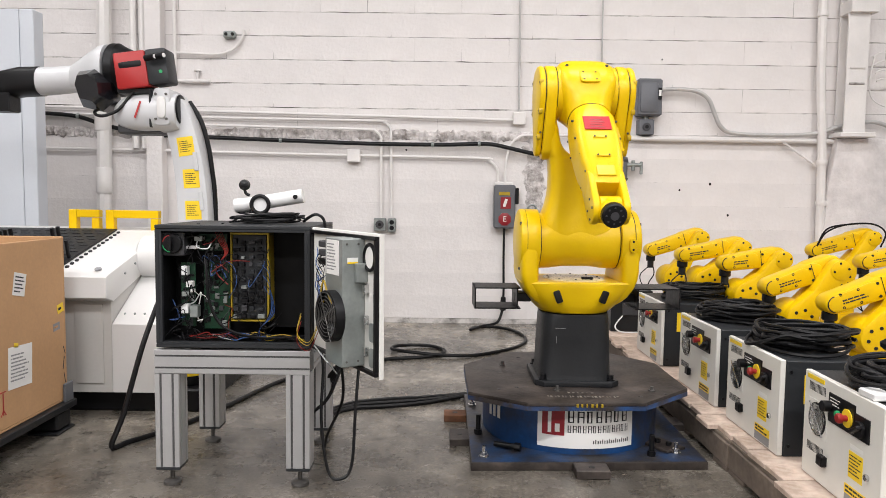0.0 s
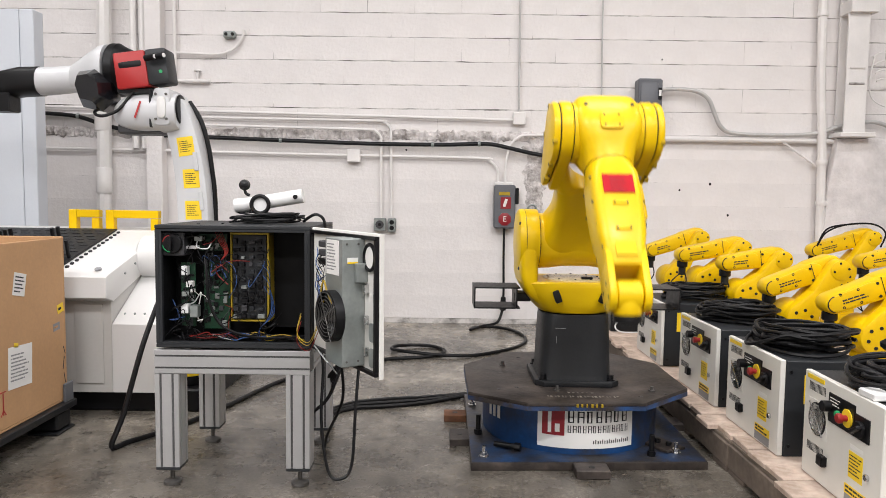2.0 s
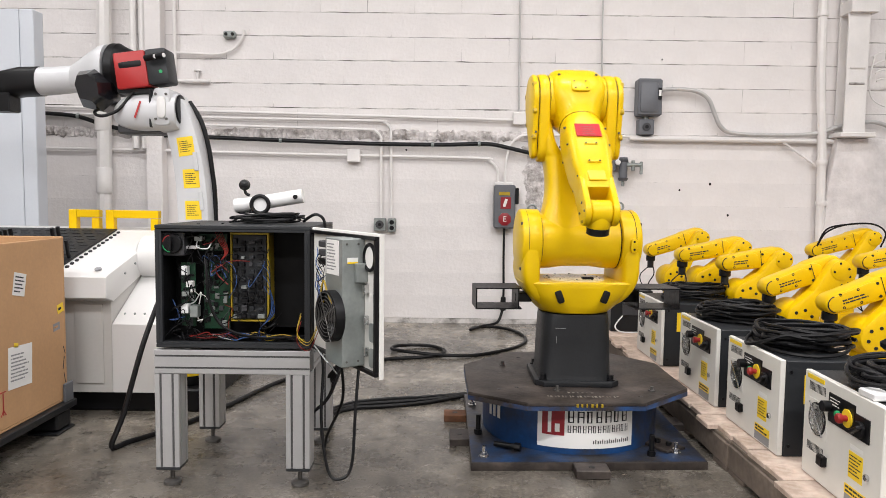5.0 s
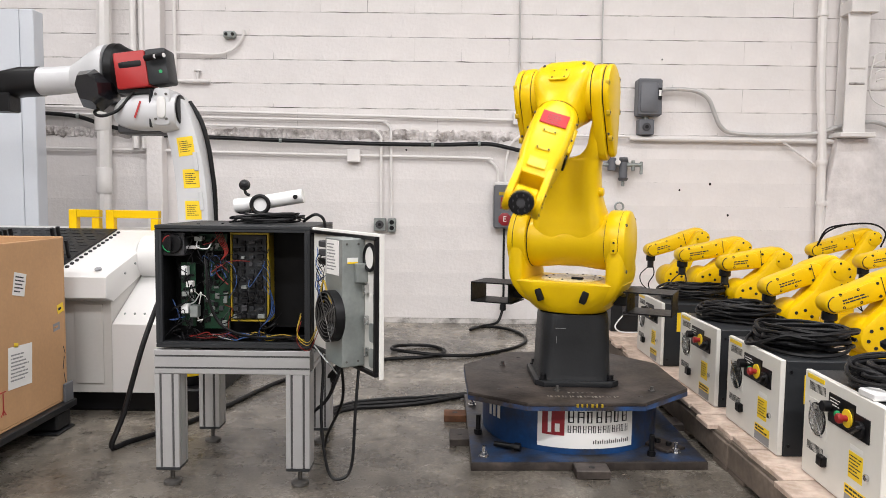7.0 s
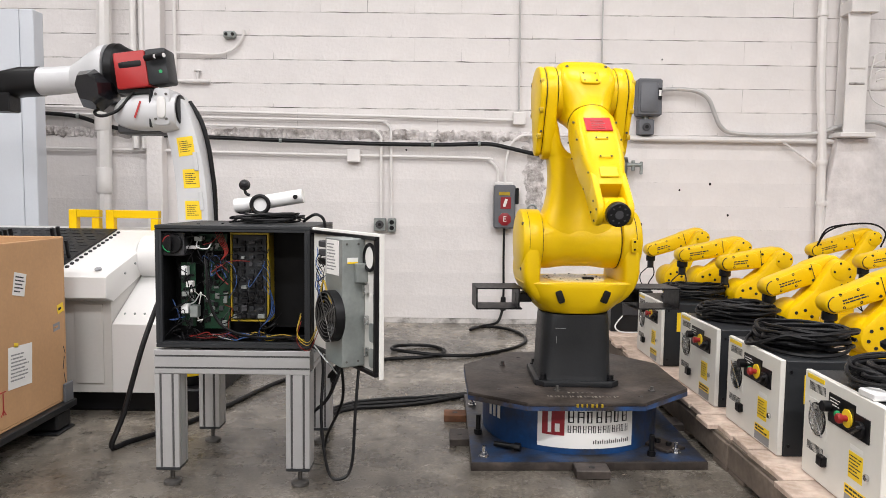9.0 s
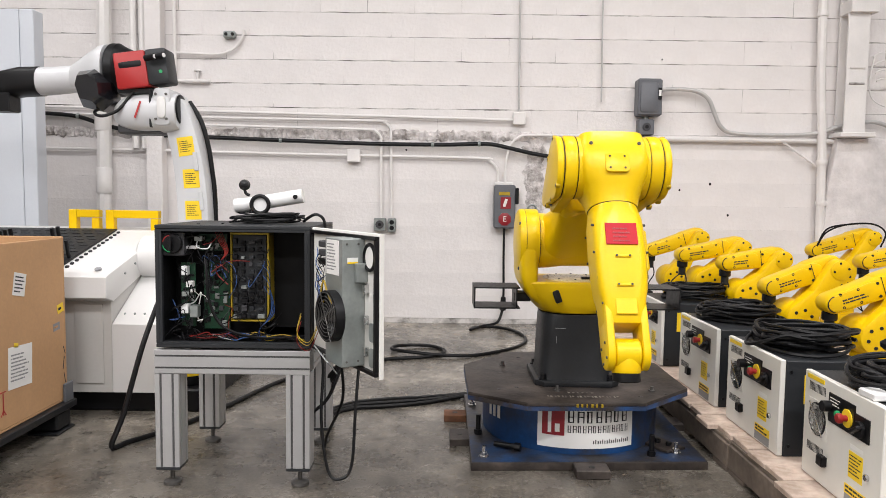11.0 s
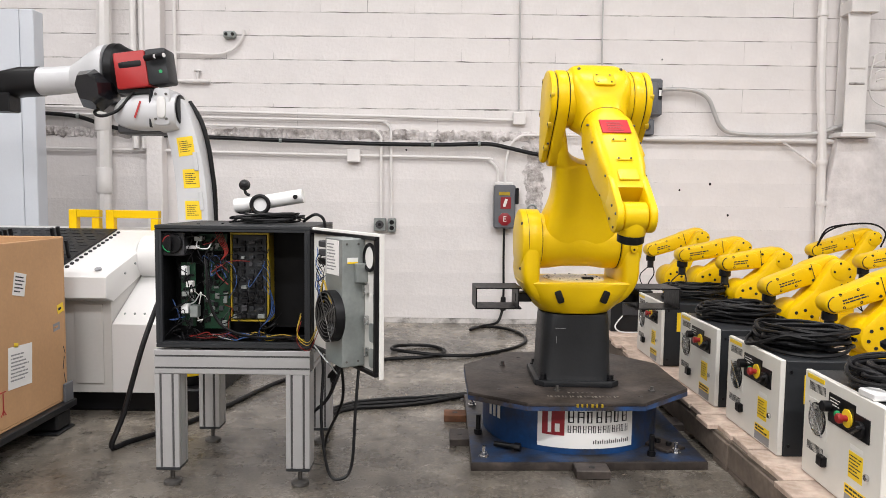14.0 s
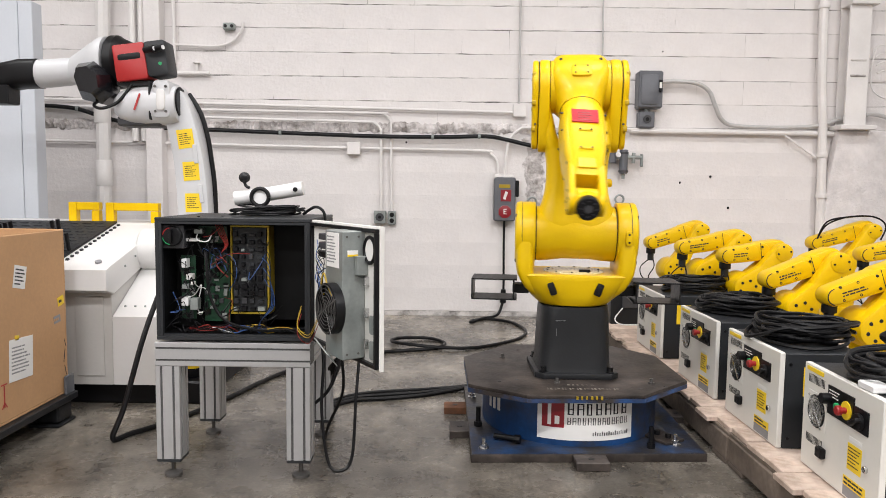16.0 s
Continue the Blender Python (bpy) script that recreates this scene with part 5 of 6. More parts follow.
def controller(x, y_far, turn, seed):
    """A compact robot controller; its front looks to -x, far corner at y_far."""
    W, Hh, Dp = .475, .365, .32
    c = thing("robot_controller", "compact cream-fronted robot controller with dark grey sides", "robot controller", pose(x, y_far, PT, 0, 0, -90 + turn), "robot controllers on the pallets")
    bm = B()
    box(bm, .0, .022, .0, W, Dp, Hh - .004, .003)
    part("body", bm, M["cabinet"], c)
    bm = B()
    box(bm, .0, .0, .002, W, .020, Hh, .003)
    front = part("front_door", bm, M["ctl"], c, "cream front panel")

    def pl(name, u0, v0, u1, v1, mt, d=.002, label="", parent=None, b=.0006):
        bm = B()
        box(bm, u0 * W, -d, Hh * (1 - v1), u1 * W, .0005, Hh * (1 - v0), b)
        return part(name, bm, M[mt], parent or front, label)

    pl("brand_strip", .04, .025, .28, .065, "sticker")
    for v0, v1 in ((.09, .17), (.66, .74)):
        for k in range(14):
            u = .07 + k * .017
            pl("vent_slot", u, v0, u + .008, v1, "black", .0006, b=.0001)
    fanp = pl("fan_plate", .08, .24, .34, .58, "ctl", .002)
    bm = B()
    spin(bm, [(.056, 0), (.056, .003), (.052, .003), (.052, -.012), (.0, -.012)], 28, pose(.21 * W, -.002, Hh * .59, 90, 0, 0))
    fan = part("fan", bm, M["black"], front, "black fan behind a round wire guard")
    for r in (.014, .024, .034, .044, .052):
        bm = B()
        tube(bm, [(.21 * W + r * math.cos(a), -.006, Hh * .59 + r * math.sin(a)) for a in np.linspace(0, 2 * math.pi, 25)], .0016, 4, smooth=False)
        part("guard_ring", bm, M["chrome"], fan)
    bm = B()
    tube(bm, [(.21 * W - .045, -.008, Hh * .59 + .05), (.21 * W + .045, -.008, Hh * .59 - .05)], .003, 6, 1)
    part("guard_bar", bm, M["chrome"], fan)
    p1 = pl("operator_panel", .36, .10, .69, .36, "black", .004)
    p2 = pl("switch_panel", .695, .16, .86, .36, "black", .004)
    for u, v, r, d, mt, nm in ((.385, .22, .018, .03, "black", "key_switch"), (.50, .25, .012, .012, "green", "start_button"), (.77, .27, .026, .012, "black", "mains_switch")):
        bm = B()
        cyl(bm, (u * W, -.003, Hh * (1 - v)), (u * W, -.003 - d, Hh * (1 - v)), r, n=20, b=.002)
        part(nm, bm, M[mt], front)
    bm = B()
    box(bm, -.006, -.03, -.028, .006, -.012, .028, .003, pose(.77 * W, 0, Hh * .73, 0, 60, 0))
    part("switch_handle", bm, M["black"], front)
    bm = B()
    cyl(bm, (.61 * W, -.004, Hh * .76), (.61 * W, -.008, Hh * .76), .029, n=28)
    es = part("stop_ring", bm, M["sticker"], front, "yellow emergency stop ring")
    bm = B()
    spin(bm, [(.010, 0), (.010, .014), (.0155, .016), (.016, .026), (.013, .030)], 20, pose(.61 * W, -.008, Hh * .76, 90, 0, 0))
    part("stop_button", bm, M["red_btn"], es, "red mushroom stop button")
    bm = B()
    bars(bm, .38 * W, Hh * .875, .08, .03, 3, -.0045, seed, .3)
    part("print", bm, M["paper"], p1)
    st = pl("warning_label", .635, .50, .80, .73, "sticker", .0008, "yellow warning label")
    part("print", bars(B(), .645 * W, Hh * .48, .07, .065, 6, -.001, seed + 4, .3), M["ink"], st)
    pl("notice", .645, .44, .80, .475, "paper", .0006)
    lo = pl("type_label", .60, .80, .86, .975, "grey_ink", .0008, "grey and yellow type label")
    yl = pl("type_band", .60, .80, .86, .885, "sticker", .0012, "", lo)
    part("print", bars(B(), .615 * W, Hh * .195, .11, .026, 2, -.0014, seed + 9, .5), M["ink"], lo)
    bm = B()
    box(bm, .285 * W, -.02, Hh * .20, .365 * W, .0, Hh * .30, .004)
    part("latch", bm, M["black"], front, "black plastic latch")
    bm = B()
    cyl(bm, (.86 * W, 0, Hh * .37), (.86 * W, -.010, Hh * .37), .011, n=16, b=.002)
    part("lock", bm, M["chrome"], front)
    # side facing the viewer
    bm = B()
    box(bm, W - .001, .12, .05, W + .03, .30, .15, .006)
    part("side_connector_cover", bm, M["black"], c)
    bm = B()
    box(bm, W - .0005, .09, .20, W + .001, .17, .31, .0003)
    sk = part("side_label", bm, M["sticker"], c)
    for y, z in ((.04, .32), (.04, .04), (.30, .32)):
        bm = B()
        cyl(bm, (W - .001, y, z), (W + .003, y, z), .006, n=10)
        part("screw", bm, M["black"], c)
    return c


for k, (xf, yf, turn) in enumerate(((1.283, 2.43, -2.4), (1.255, 3.03, 0), (1.255, 3.65, .5), (1.255, 4.45, 0))):
    controller(xf, yf, turn, 11 + k)
far_box = thing("power_box", "dark grey power box with a trailing white wire", "control box")
bm = B()
box(bm, 1.22, 5.02, PT, 1.52, 5.30, PT + .30, .006)
part("body", bm, M["charcoal"], far_box)
bm = B()
box(bm, 1.30, 5.012, PT + .12, 1.42, 5.021, PT + .26, .003)
part("panel", bm, M["grey"], far_box)
bm = B()
tube(bm, [(1.30, 5.0, PT + .12), (1.24, 4.97, PT + .05), (1.28, 4.95, PT + .012), (1.42, 4.95, PT + .01)], .005, 6)
part("wire", bm, M["white"], far_box)

CT = PT + .365
coil("cable_coil", (1.48, 2.16, CT), .155, 22, .0075, .058, "thick black cable coiled on a controller", .95, 21, group="cable coils")
coil("cable_coil", (1.475, 2.83, CT), .165, 26, .0075, .062, "thick black cable coiled on a controller", .95, 22, group="cable coils")
coil("cable_coil", (1.475, 3.45, CT), .165, 26, .0075, .066, "thick black cable coiled on a controller", .9, 23, group="cable coils")
coil("cable_coil", (1.52, 4.20, CT), .155, 22, .0075, .068, "thick black cable coiled on a controller", .9, 24, group="cable coils")
pend = thing("teach_pendant", "black handheld teach pendant lying on a cable coil", "teach pendant", pose(1.64, 2.26, CT + .075, 8, -6, 20))
bm = B()
box(bm, -.11, -.15, 0, .11, .15, .045, .016)
part("body", bm, M["black"], pend)
bm = B()
box(bm, -.08, -.07, .044, .08, .11, .048, .003)
part("screen", bm, M["grey"], pend)
plug = thing("plug", "white plastic cable connector on a controller", "connector", pose(1.30, 2.06, CT))
bm = B()
box(bm, -.03, -.04, 0, .03, .04, .024, .004)
part("shell", bm, M["white"], plug)


def small_robot(y, j2, el, wr, seed, yaw=0):
    """A small yellow robot facing -x: shoulder, elbow and wrist as (x, z)."""
    rr = random.Random(seed)
    r = thing("small_robot", "small yellow six-axis bench robot with a black wrist", "robot", group="small yellow robots")
    Y = M["yellow_small"]
    jx, jz = j2
    el = (el[0] - .016, el[1] - .020)
    bm = B()
    slab(bm, [(jx + .06 + a, y + b) for a, b in oval(.22, .20, 6, 28)], "z", PT, PT + .17, .012)
    part("base", bm, Y, r)
    bm = B()
    loft(bm, [[(jx + .05 + a, y + b, z) for a, b in oval(w, w, 2.2, 28)] for z, w in ((PT + .168, .17), (PT + .20, .175), (jz - .10, .185), (jz - .03, .18), (jz + .04, .13))])
    part("turret", bm, Y, r)
    bm = B()
    spin(bm, [(.06, -.095), (.078, -.085), (.088, -.06), (.088, .06), (.078, .085), (.06, .095)], 28, pose(jx, y, jz, 90, 0, 0))
    sh = part("shoulder", bm, Y, r)
    hd = []
    for k in range(6):
        a = k * math.pi / 3 + .3
        bolt(hd, (jx + .046 * math.cos(a), y - .1145, jz + .046 * math.sin(a)), (0, -1, 0), .0085, .004)
    # upper arm on the near side
    e, w = Vector(el), Vector(wr)
    j = Vector(j2)
    mid = j + (e - j) * .45
    bm = B()
    slab(bm, hull(j, .080, mid, .044, 14), "y", y - .115, y - .04, .016)
    up = part("upper_arm", bm, Y, r)
    bm = B()
    slab(bm, hull(mid, .044, e, .054, 14), "y", y - .113, y - .042, .016)
    part("elbow_link", bm, Y, r)
    bm = B()
    slab(bm, hull(j + (e - j) * .05, .05, j + (e - j) * .6, .03, 12), "y", y - .045, y + .05, .018)
    part("upper_arm_web", bm, Y, r)
    studs("bolt", hd, M["charcoal"], up)
    bm = B()
    spin(bm, [(.050, 0), (.050, .004), (.045, .007), (.0, .0075)], 28, pose(e.x, y - .1125, e.y, 90, 0, 0))
    ecap = part("elbow_cap", bm, Y, up)
    ring = []
    for k in range(3):
        a = k * math.pi * .5 + .2
        bolt(ring, (e.x + .036 * math.cos(a), y - .1195, e.y + .036 * math.sin(a)), (0, -1, 0), .006, .003)
    studs("bolt", ring, M["charcoal"], ecap)
    # forearm
    d = (w - e).normalized()
    nrm = Vector((-d.y, d.x)) if d.x > 0 else Vector((d.y, -d.x))
    bm = B()
    slab(bm, hull(e + nrm * .014 + d * .0, .056, e + d * .10 + nrm * .012, .055, 12), "y", y - .042, y + .06, .014)
    part("elbow_housing", bm, Y, r)
    bm = B()
    slab(bm, hull(e + d * .10 + nrm * .011, .053, w + nrm * .004, .045, 12), "y", y - .05, y + .05, .012)
    fa = part("forearm", bm, Y, r)
    bm = B()
    slab(bm, hull(e + d * .16 + nrm * .014, .040, w + nrm * .005, .034, 12), "y", y - .055, y - .048, .003)
    cov = part("side_cover", bm, Y, fa)
    for u, a0, a1 in ((.105, -.039, .061),):
        bm = B()
        p0, p1 = e + d * u + nrm * a0, e + d * u + nrm * a1
        tube(bm, [(p0.x, y - .0515, p0.y), (p1.x, y - .0515, p1.y), (p1.x, y + .04, p1.y)], .0016, 5, 1)
        part("seam", bm, M["charcoal"], fa)
    bm = B()
    tube(bm, [(w.x + .037 * math.cos(q), y - .0535, w.y + .004 + .037 * math.sin(q)) for q in np.linspace(1.9, 4.6, 14)], .0024, 5, smooth=False)
    part("gasket", bm, M["charcoal"], fa)
    bm = B()
    ang = math.degrees(math.atan2(-d.y, -d.x))
    mm = pose(w.x, y - .0552, w.y, 0, -ang, 0)
    bars(bm, .03, .018, .12, .026, 2, 0, seed, .5, mm)
    part("print", bm, M["ink"], cov)
    hd = []
    for u in (.03, .11, .20):
        for v in (-.028, .032):
            p = w - d * u + nrm * (v + .008)
            bolt(hd, (p.x, y - .0525, p.y), (0, -1, 0), .0068, .004)
    studs("screw", hd, M["charcoal"], fa)
    bm = B()
    for k in range(5):
        p = w - d * (.08 + .02 * k) + nrm * .050
        box(bm, -.005, -.004, -.003, .005, .004, .004, .001, pose(p.x, y - .02, p.y, 0, -ang, 0))
    part("print", bm, M["ink"], fa)
    bm = B()
    cyl(bm, (w.x, y, w.y - .035), (w.x, y, w.y - .075), .033, n=20, b=.004)
    wrst = part("wrist", bm, M["black"], r, "black wrist flange")
    bm = B()
    cyl(bm, (w.x, y, w.y - .075), (w.x, y, w.y - .125), .022, n=16, b=.003)
    part("tool_flange", bm, M["charcoal"], wrst)
    for k in range(2):
        bm = B()
        o = .012 * (k * 2 - 1)
        tube(bm, [(w.x + o, y - .02, w.y - .11), (w.x + o * 4 - .03, y - .03, w.y - .17), (w.x - .04 + o * 2, y - .02, w.y - .24), (w.x + .01, y, w.y - .30)], .004, 6)
        part("lead", bm, M["rubber"], wrst)
    return r, e, w


small_robot(5.06, (1.65, .556), (1.85, .865), (1.505, .745), 1)
small_robot(4.49, (1.665, .60), (1.90, .832), (1.54, .756), 2)
small_robot(4.14, (1.77, .56), (1.985, .79), (1.675, .736), 3)
small_robot(3.56, (1.79, .525), (1.985, .79), (1.67, .668), 4)
small_robot(3.16, (1.92, .51), (2.09, .77), (1.762, .645), 5)
r6, e6, w6 = small_robot(4.95, (2.78, .58), (3.0, .88), (2.625, .765), 6)
small_robot(4.25, (2.72, .55), (2.93, .83), (2.56, .745), 7)
for k in range(2):
    bm = B()
    tube(bm, [(2.62, 4.90, .80), (2.66, 4.86, .90 + .02 * k), (2.80, 4.86, .955), (2.98, 4.86, .96), (3.07, 4.86, .90), (3.04, 4.86, .80)], .006, 6)
    part("cable_harness", bm, M["rubber"], r6, "black cable harness over the arm")
crate2 = thing("grey_equipment_box", "pale grey equipment box with black connectors behind the robots", "equipment box")
bm = B()
box(bm, 1.80, 4.62, PT, 2.15, 4.86, PT + .42, .006)
part("body", bm, M["ctl"], crate2)
bm = B()
box(bm, 1.86, 4.612, PT + .30, 1.98, 4.621, PT + .40, .003)
part("connector", bm, M["black"], crate2)


# ---------- fixtures on the wall ----------
WY0 = WALL_Y - .004


def conduit(pts, r, label="white painted conduit fixed along the wall", mat="trim", cat="conduit", step=4, group="conduits"):
    return tagged(part("conduit", tube(B(), pts, r, 10, step), M[mat]), label, cat, group)


def bend(*pts, off=.03):
    return [(x, WY0 - off, z) for x, z in pts]


def straight(x0, z0, x1, z1, r, off=.03, **kw):
    return conduit(bend((x0, z0), (x0 + (x1 - x0) * .5, z0 + (z1 - z0) * .5), (x1, z1), off=off), r, **kw)


straight(-3.75, 1.858, .60, 1.785, .012)
conduit(bend((-3.7, 1.80), (-2.0, 1.775), (-.62, 1.765), (-.52, 1.755), (-.468, 1.70), (-.462, 1.62), (-.452, .925)), .012)
conduit(bend((-2.3, 1.715), (-1.5, 1.70), (-.70, 1.688), (-.60, 1.675), (-.548, 1.62), (-.546, 1.54), (-.545, .925), off=.045), .012)
conduit(bend((-3.7, 1.50), (-2.5, 1.487), (-1.0, 1.467), (.28, 1.455), (.40, 1.43), (.462, 1.36), (.47, 1.27), (.47, 1.24)), .012)
conduit(bend((.53, 1.24), (.53, 1.36), (.56, 1.54), (.64, 1.635), (.76, 1.655), (1.3, 1.655), (1.7, 1.652), off=.05), .012)
straight(1.60, 1.640, 3.95, 1.632, .022, off=.04)
straight(.634, 2.95, .640, 1.86, .009, mat="thin_pipe", label="thin grey conduit fixed down the wall")
straight(1.337, 2.95, 1.350, 1.95, .007, mat="thin_pipe", label="thin grey conduit fixed down the wall")
straight(-2.325, 2.95, -2.322, 2.12, .016)
conduit(bend((-2.322, 2.12), (-2.31, 2.09), (-2.25, 2.085), (-2.02, 2.085)), .016)
conduit(bend((-2.45, 2.325), (-2.2, 2.32), (-1.95, 2.315), (-1.82, 2.36), (-1.745, 2.45), (-1.73, 2.52)), .011)
big = conduit(bend((3.195, 2.95), (3.21, 2.2), (3.25, 1.5), (3.275, .4), off=.07), .036, "white painted vertical pipe on the wall", cat="pipe", group="")
for z in (2.7, 1.45, 1.1):
    bm = B()
    spin(bm, [(.044, -.02), (.046, -.01), (.046, .01), (.044, .02)], 20, pose(3.25 + (1.45 - z) * .04, WY0 - .07, z))
    part("coupling", bm, M["trim"], big)
pl_ = conduit(bend((-2.875, 2.95), (-2.895, 1.9), (-2.925, .5), (-2.93, .02), off=.12), .06, "white painted downpipe on the wall", cat="pipe", group="")
for z in (1.22, 1.75):
    bm = B()
    spin(bm, [(.062, -.11), (.067, -.1), (.067, .1), (.062, .11)], 24, pose(-2.908, WY0 - .12, z))
    part("coupling", bm, M["trim"], pl_)
for x in (-2.67, -2.59):
    conduit(bend((x, 2.95), (x, 2.2), (x + .01, 1.5), off=.05), .03, "white painted vertical pipe on the wall", cat="pipe")
pil = tagged(part("pilaster", box(B(), -2.545, WY0 - .12, 0, -2.41, WY0 - .004, CEIL_Z, .006), M["wall"]), "narrow white-painted steel column at the wall", "column", kind="structure")
col = thing("steel_column", "white-painted steel column with a bolted head plate", "column", kind="structure")
bm = B()
for a in ((3.375, WY0 - .16, 1.70, 3.555, WY0 - .14, CEIL_Z), (3.375, WY0 - .03, 1.70, 3.555, WY0 - .01, CEIL_Z), (3.455, WY0 - .14, 1.70, 3.475, WY0 - .03, CEIL_Z)):
    box(bm, *a, b=.003)
part("column_shaft", bm, M["trim"], col)
bm = B()
box(bm, 3.37, WY0 - .20, 2.69, 3.60, WY0 - .01, 2.80, .006)
part("head_plate", bm, M["trim"], col)
bm = B()
box(bm, 3.33, WY0 - .20, 1.66, 3.63, WY0 - .005, 1.70, .006)
part("foot_plate", bm, M["trim"], col)
for z in (2.10, 2.23):
    bm = B()
    box(bm, 3.40, WY0 - .168, z, 3.53, WY0 - .158, z + .018, .003)
    part("weld_strap", bm, M["mortar"], col)
# painted pier under the column
for x0, x1 in ((3.36, 3.86),):
    bm = B()
    slab(bm, [(x0 - .12, -.01), (x1 + .12, -.01), (x1 + .12, 1.0), (x1, 1.60), (x1, 1.66), (x0, 1.66), (x0, 1.60), (x0 - .06, 1.2)], "y", WY0 - .10, WY0 - .004, .02)
    tagged(part("pier", bm, M["rough_wall"]), "white-painted masonry pier below the column", "pier", kind="structure")

straight(2.93, 1.615, 3.25, 1.40, .010, off=.05)
for k in range(4):
    conduit(bend((3.63, 2.34 - k * .07), (3.70, 2.38 - k * .075), (3.95, 2.38 - k * .07), (4.05, 2.36 - k * .07), off=.10 + .02 * k), .006, "thin pale wire looped beside the column", cat="wire", group="wires by the column")
conduit(bend((3.64, 2.34), (3.61, 2.15), (3.64, 1.99), (3.80, 1.92), (4.0, 1.94), off=.10), .006, "thin pale wire looped beside the column", cat="wire", group="wires by the column")
# black cable slung along the wall
bm = B()
tube(bm, bend((-3.7, 1.80), (-3.2, 1.775), (-2.9, 1.69), (-2.5, 1.62), (-1.9, 1.60), (-1.41, 1.585), (-.6, 1.565), (.0, 1.565), (.36, 1.575), (.55, 1.545), (.78, 1.495), (1.2, 1.43), off=.06), .018, 10)
sl = tagged(part("slung_cable", bm, M["rubber"]), "thick black cable slung along the wall", "cable")
for x, z in ((-1.41, 1.585), (-.1, 1.565), (.30, 1.575), (-3.15, 1.77)):
    bm = B()
    spin(bm, [(.021, -.012), (.023, -.008), (.023, .008), (.021, .012)], 16, pose(x, WY0 - .06, z, 0, 90, 0))
    part("clip", bm, M["zinc"], sl)
bm = B()
tube(bm, bend((1.848, 2.055), (2.0, 2.06), (2.15, 2.045), (2.26, 1.98), (2.32, 1.85), (2.38, 1.74), (2.50, 1.69), (2.9, 1.68), (3.2, 1.70), (3.4, 1.76), (3.7, 1.80), (3.95, 1.70), off=.06), .018, 10)
tagged(part("flexible_conduit", bm, M["thin_pipe"]), "ribbed grey flexible conduit curving along the wall", "conduit")


def plate(name, x0, z0, x1, z1, d, mat, label, cat, b=.006):
    t = thing(name, label, cat)
    part("housing", box(B(), x0, WY0 - d, z0, x1, WY0 + .002, z1, b), M[mat], t)
    return t


def disc(parent, x, z, r, d0, d1, mat, name="knob"):
    return part(name, cyl(B(), (x, WY0 - d0, z), (x, WY0 - d1, z), r, n=20, b=.002), M[mat], parent)


plate("junction_box", -.84, 1.405, -.725, 1.515, .06, "trim", "white-painted square junction box", "junction box")
plate("junction_box", .59, 1.745, .70, 1.85, .05, "trim", "white-painted square junction box", "junction box")
o1 = plate("power_outlet", -.605, .815, -.50, .925, .06, "zinc", "grey round power outlet on a steel box", "outlet")
disc(o1, -.553, .87, .036, .06, .07, "grey", "socket")
disc(o1, -.553, .87, .014, .07, .073, "black", "hole")
o2 = plate("double_outlet", -.482, .805, -.415, .925, .05, "zinc", "small double power outlet", "outlet")
for z in (.84, .89):
    disc(o2, -.449, z, .02, .05, .055, "black", "socket")
sw2 = plate("disconnect_switch", .435, .85, .618, 1.225, .11, "elec", "grey disconnect switch with a maroon stop sign", "switch box", .012)
for a, mt, nm in (((.475, 1.135, .57, 1.165), "gold", "strip"), ((.49, 1.02, .58, 1.12), "maroon", "emblem")):
    bm = B()
    box(bm, a[0], WY0 - .113, a[1], a[2], WY0 - .109, a[3], .001)
    e_ = part(nm, bm, M[mt], sw2)
bm = B()
box(bm, -.012, 0, -.035, .012, .003, .035, .001, pose(.53, WY0 - .1165, 1.07, 0, 18, 0))
part("emblem_stroke", bm, M["paper"], sw2)
bm = B()
slab(bm, [(.528 + .058 * math.cos(a), .93 + .058 * math.sin(a)) for a in [math.pi / 8 + k * math.pi / 4 for k in range(8)]], "y", WY0 - .114, WY0 - .109, .001)
sg = part("stop_sign", bm, M["maroon"], sw2, "maroon octagonal sticker with a white letter")
fc = bpy.data.curves.new("letter", "FONT")
fc.body, fc.size, fc.extrude, fc.align_x, fc.align_y = "E", .065, .0006, "CENTER", "CENTER"
lt = new("letter", fc)
lt.data.materials.append(M["paper"])
lt.parent = sg
lt.matrix_basis = pose(.528, WY0 - .1155, .93, 90, 0, 0)
bm = B()
box(bm, .618, WY0 - .12, 1.06, .645, WY0 - .03, 1.20, .006)
part("handle", bm, M["black"], sw2)
bm = B()
box(bm, .44, WY0 - .06, 1.222, .60, WY0 - .02, 1.25, .006)
part("hub", bm, M["trim"], sw2)
bx = plate("breaker_box", 1.640, 1.825, 1.848, 2.14, .12, "elec", "grey electrical breaker box with rounded cover", "electrical box", .014)
bm = B()
slab(bm, [(1.737 + a, 1.98 + b) for a, b in oval(.155, .25, 8, 28)], "y", WY0 - .13, WY0 - .117, .005)
part("cover", bm, M["elec"], bx)
bm = B()
box(bm, 1.808, WY0 - .137, 1.96, 1.838, WY0 - .125, 2.06, .004)
part("handle", bm, M["black"], bx)
bm = B()
box(bm, 1.811, WY0 - .139, 1.99, 1.833, WY0 - .136, 2.04, .001)
part("switch_label", bm, M["paper"], bx)
b2 = plate("outlet_box", 1.662, 1.665, 1.795, 1.80, .09, "elec", "grey round-socket outlet box", "outlet", .008)
disc(b2, 1.73, 1.735, .035, .09, .10, "grey", "socket")
disc(b2, 1.73, 1.735, .016, .10, .104, "black", "hole")
bm = B()
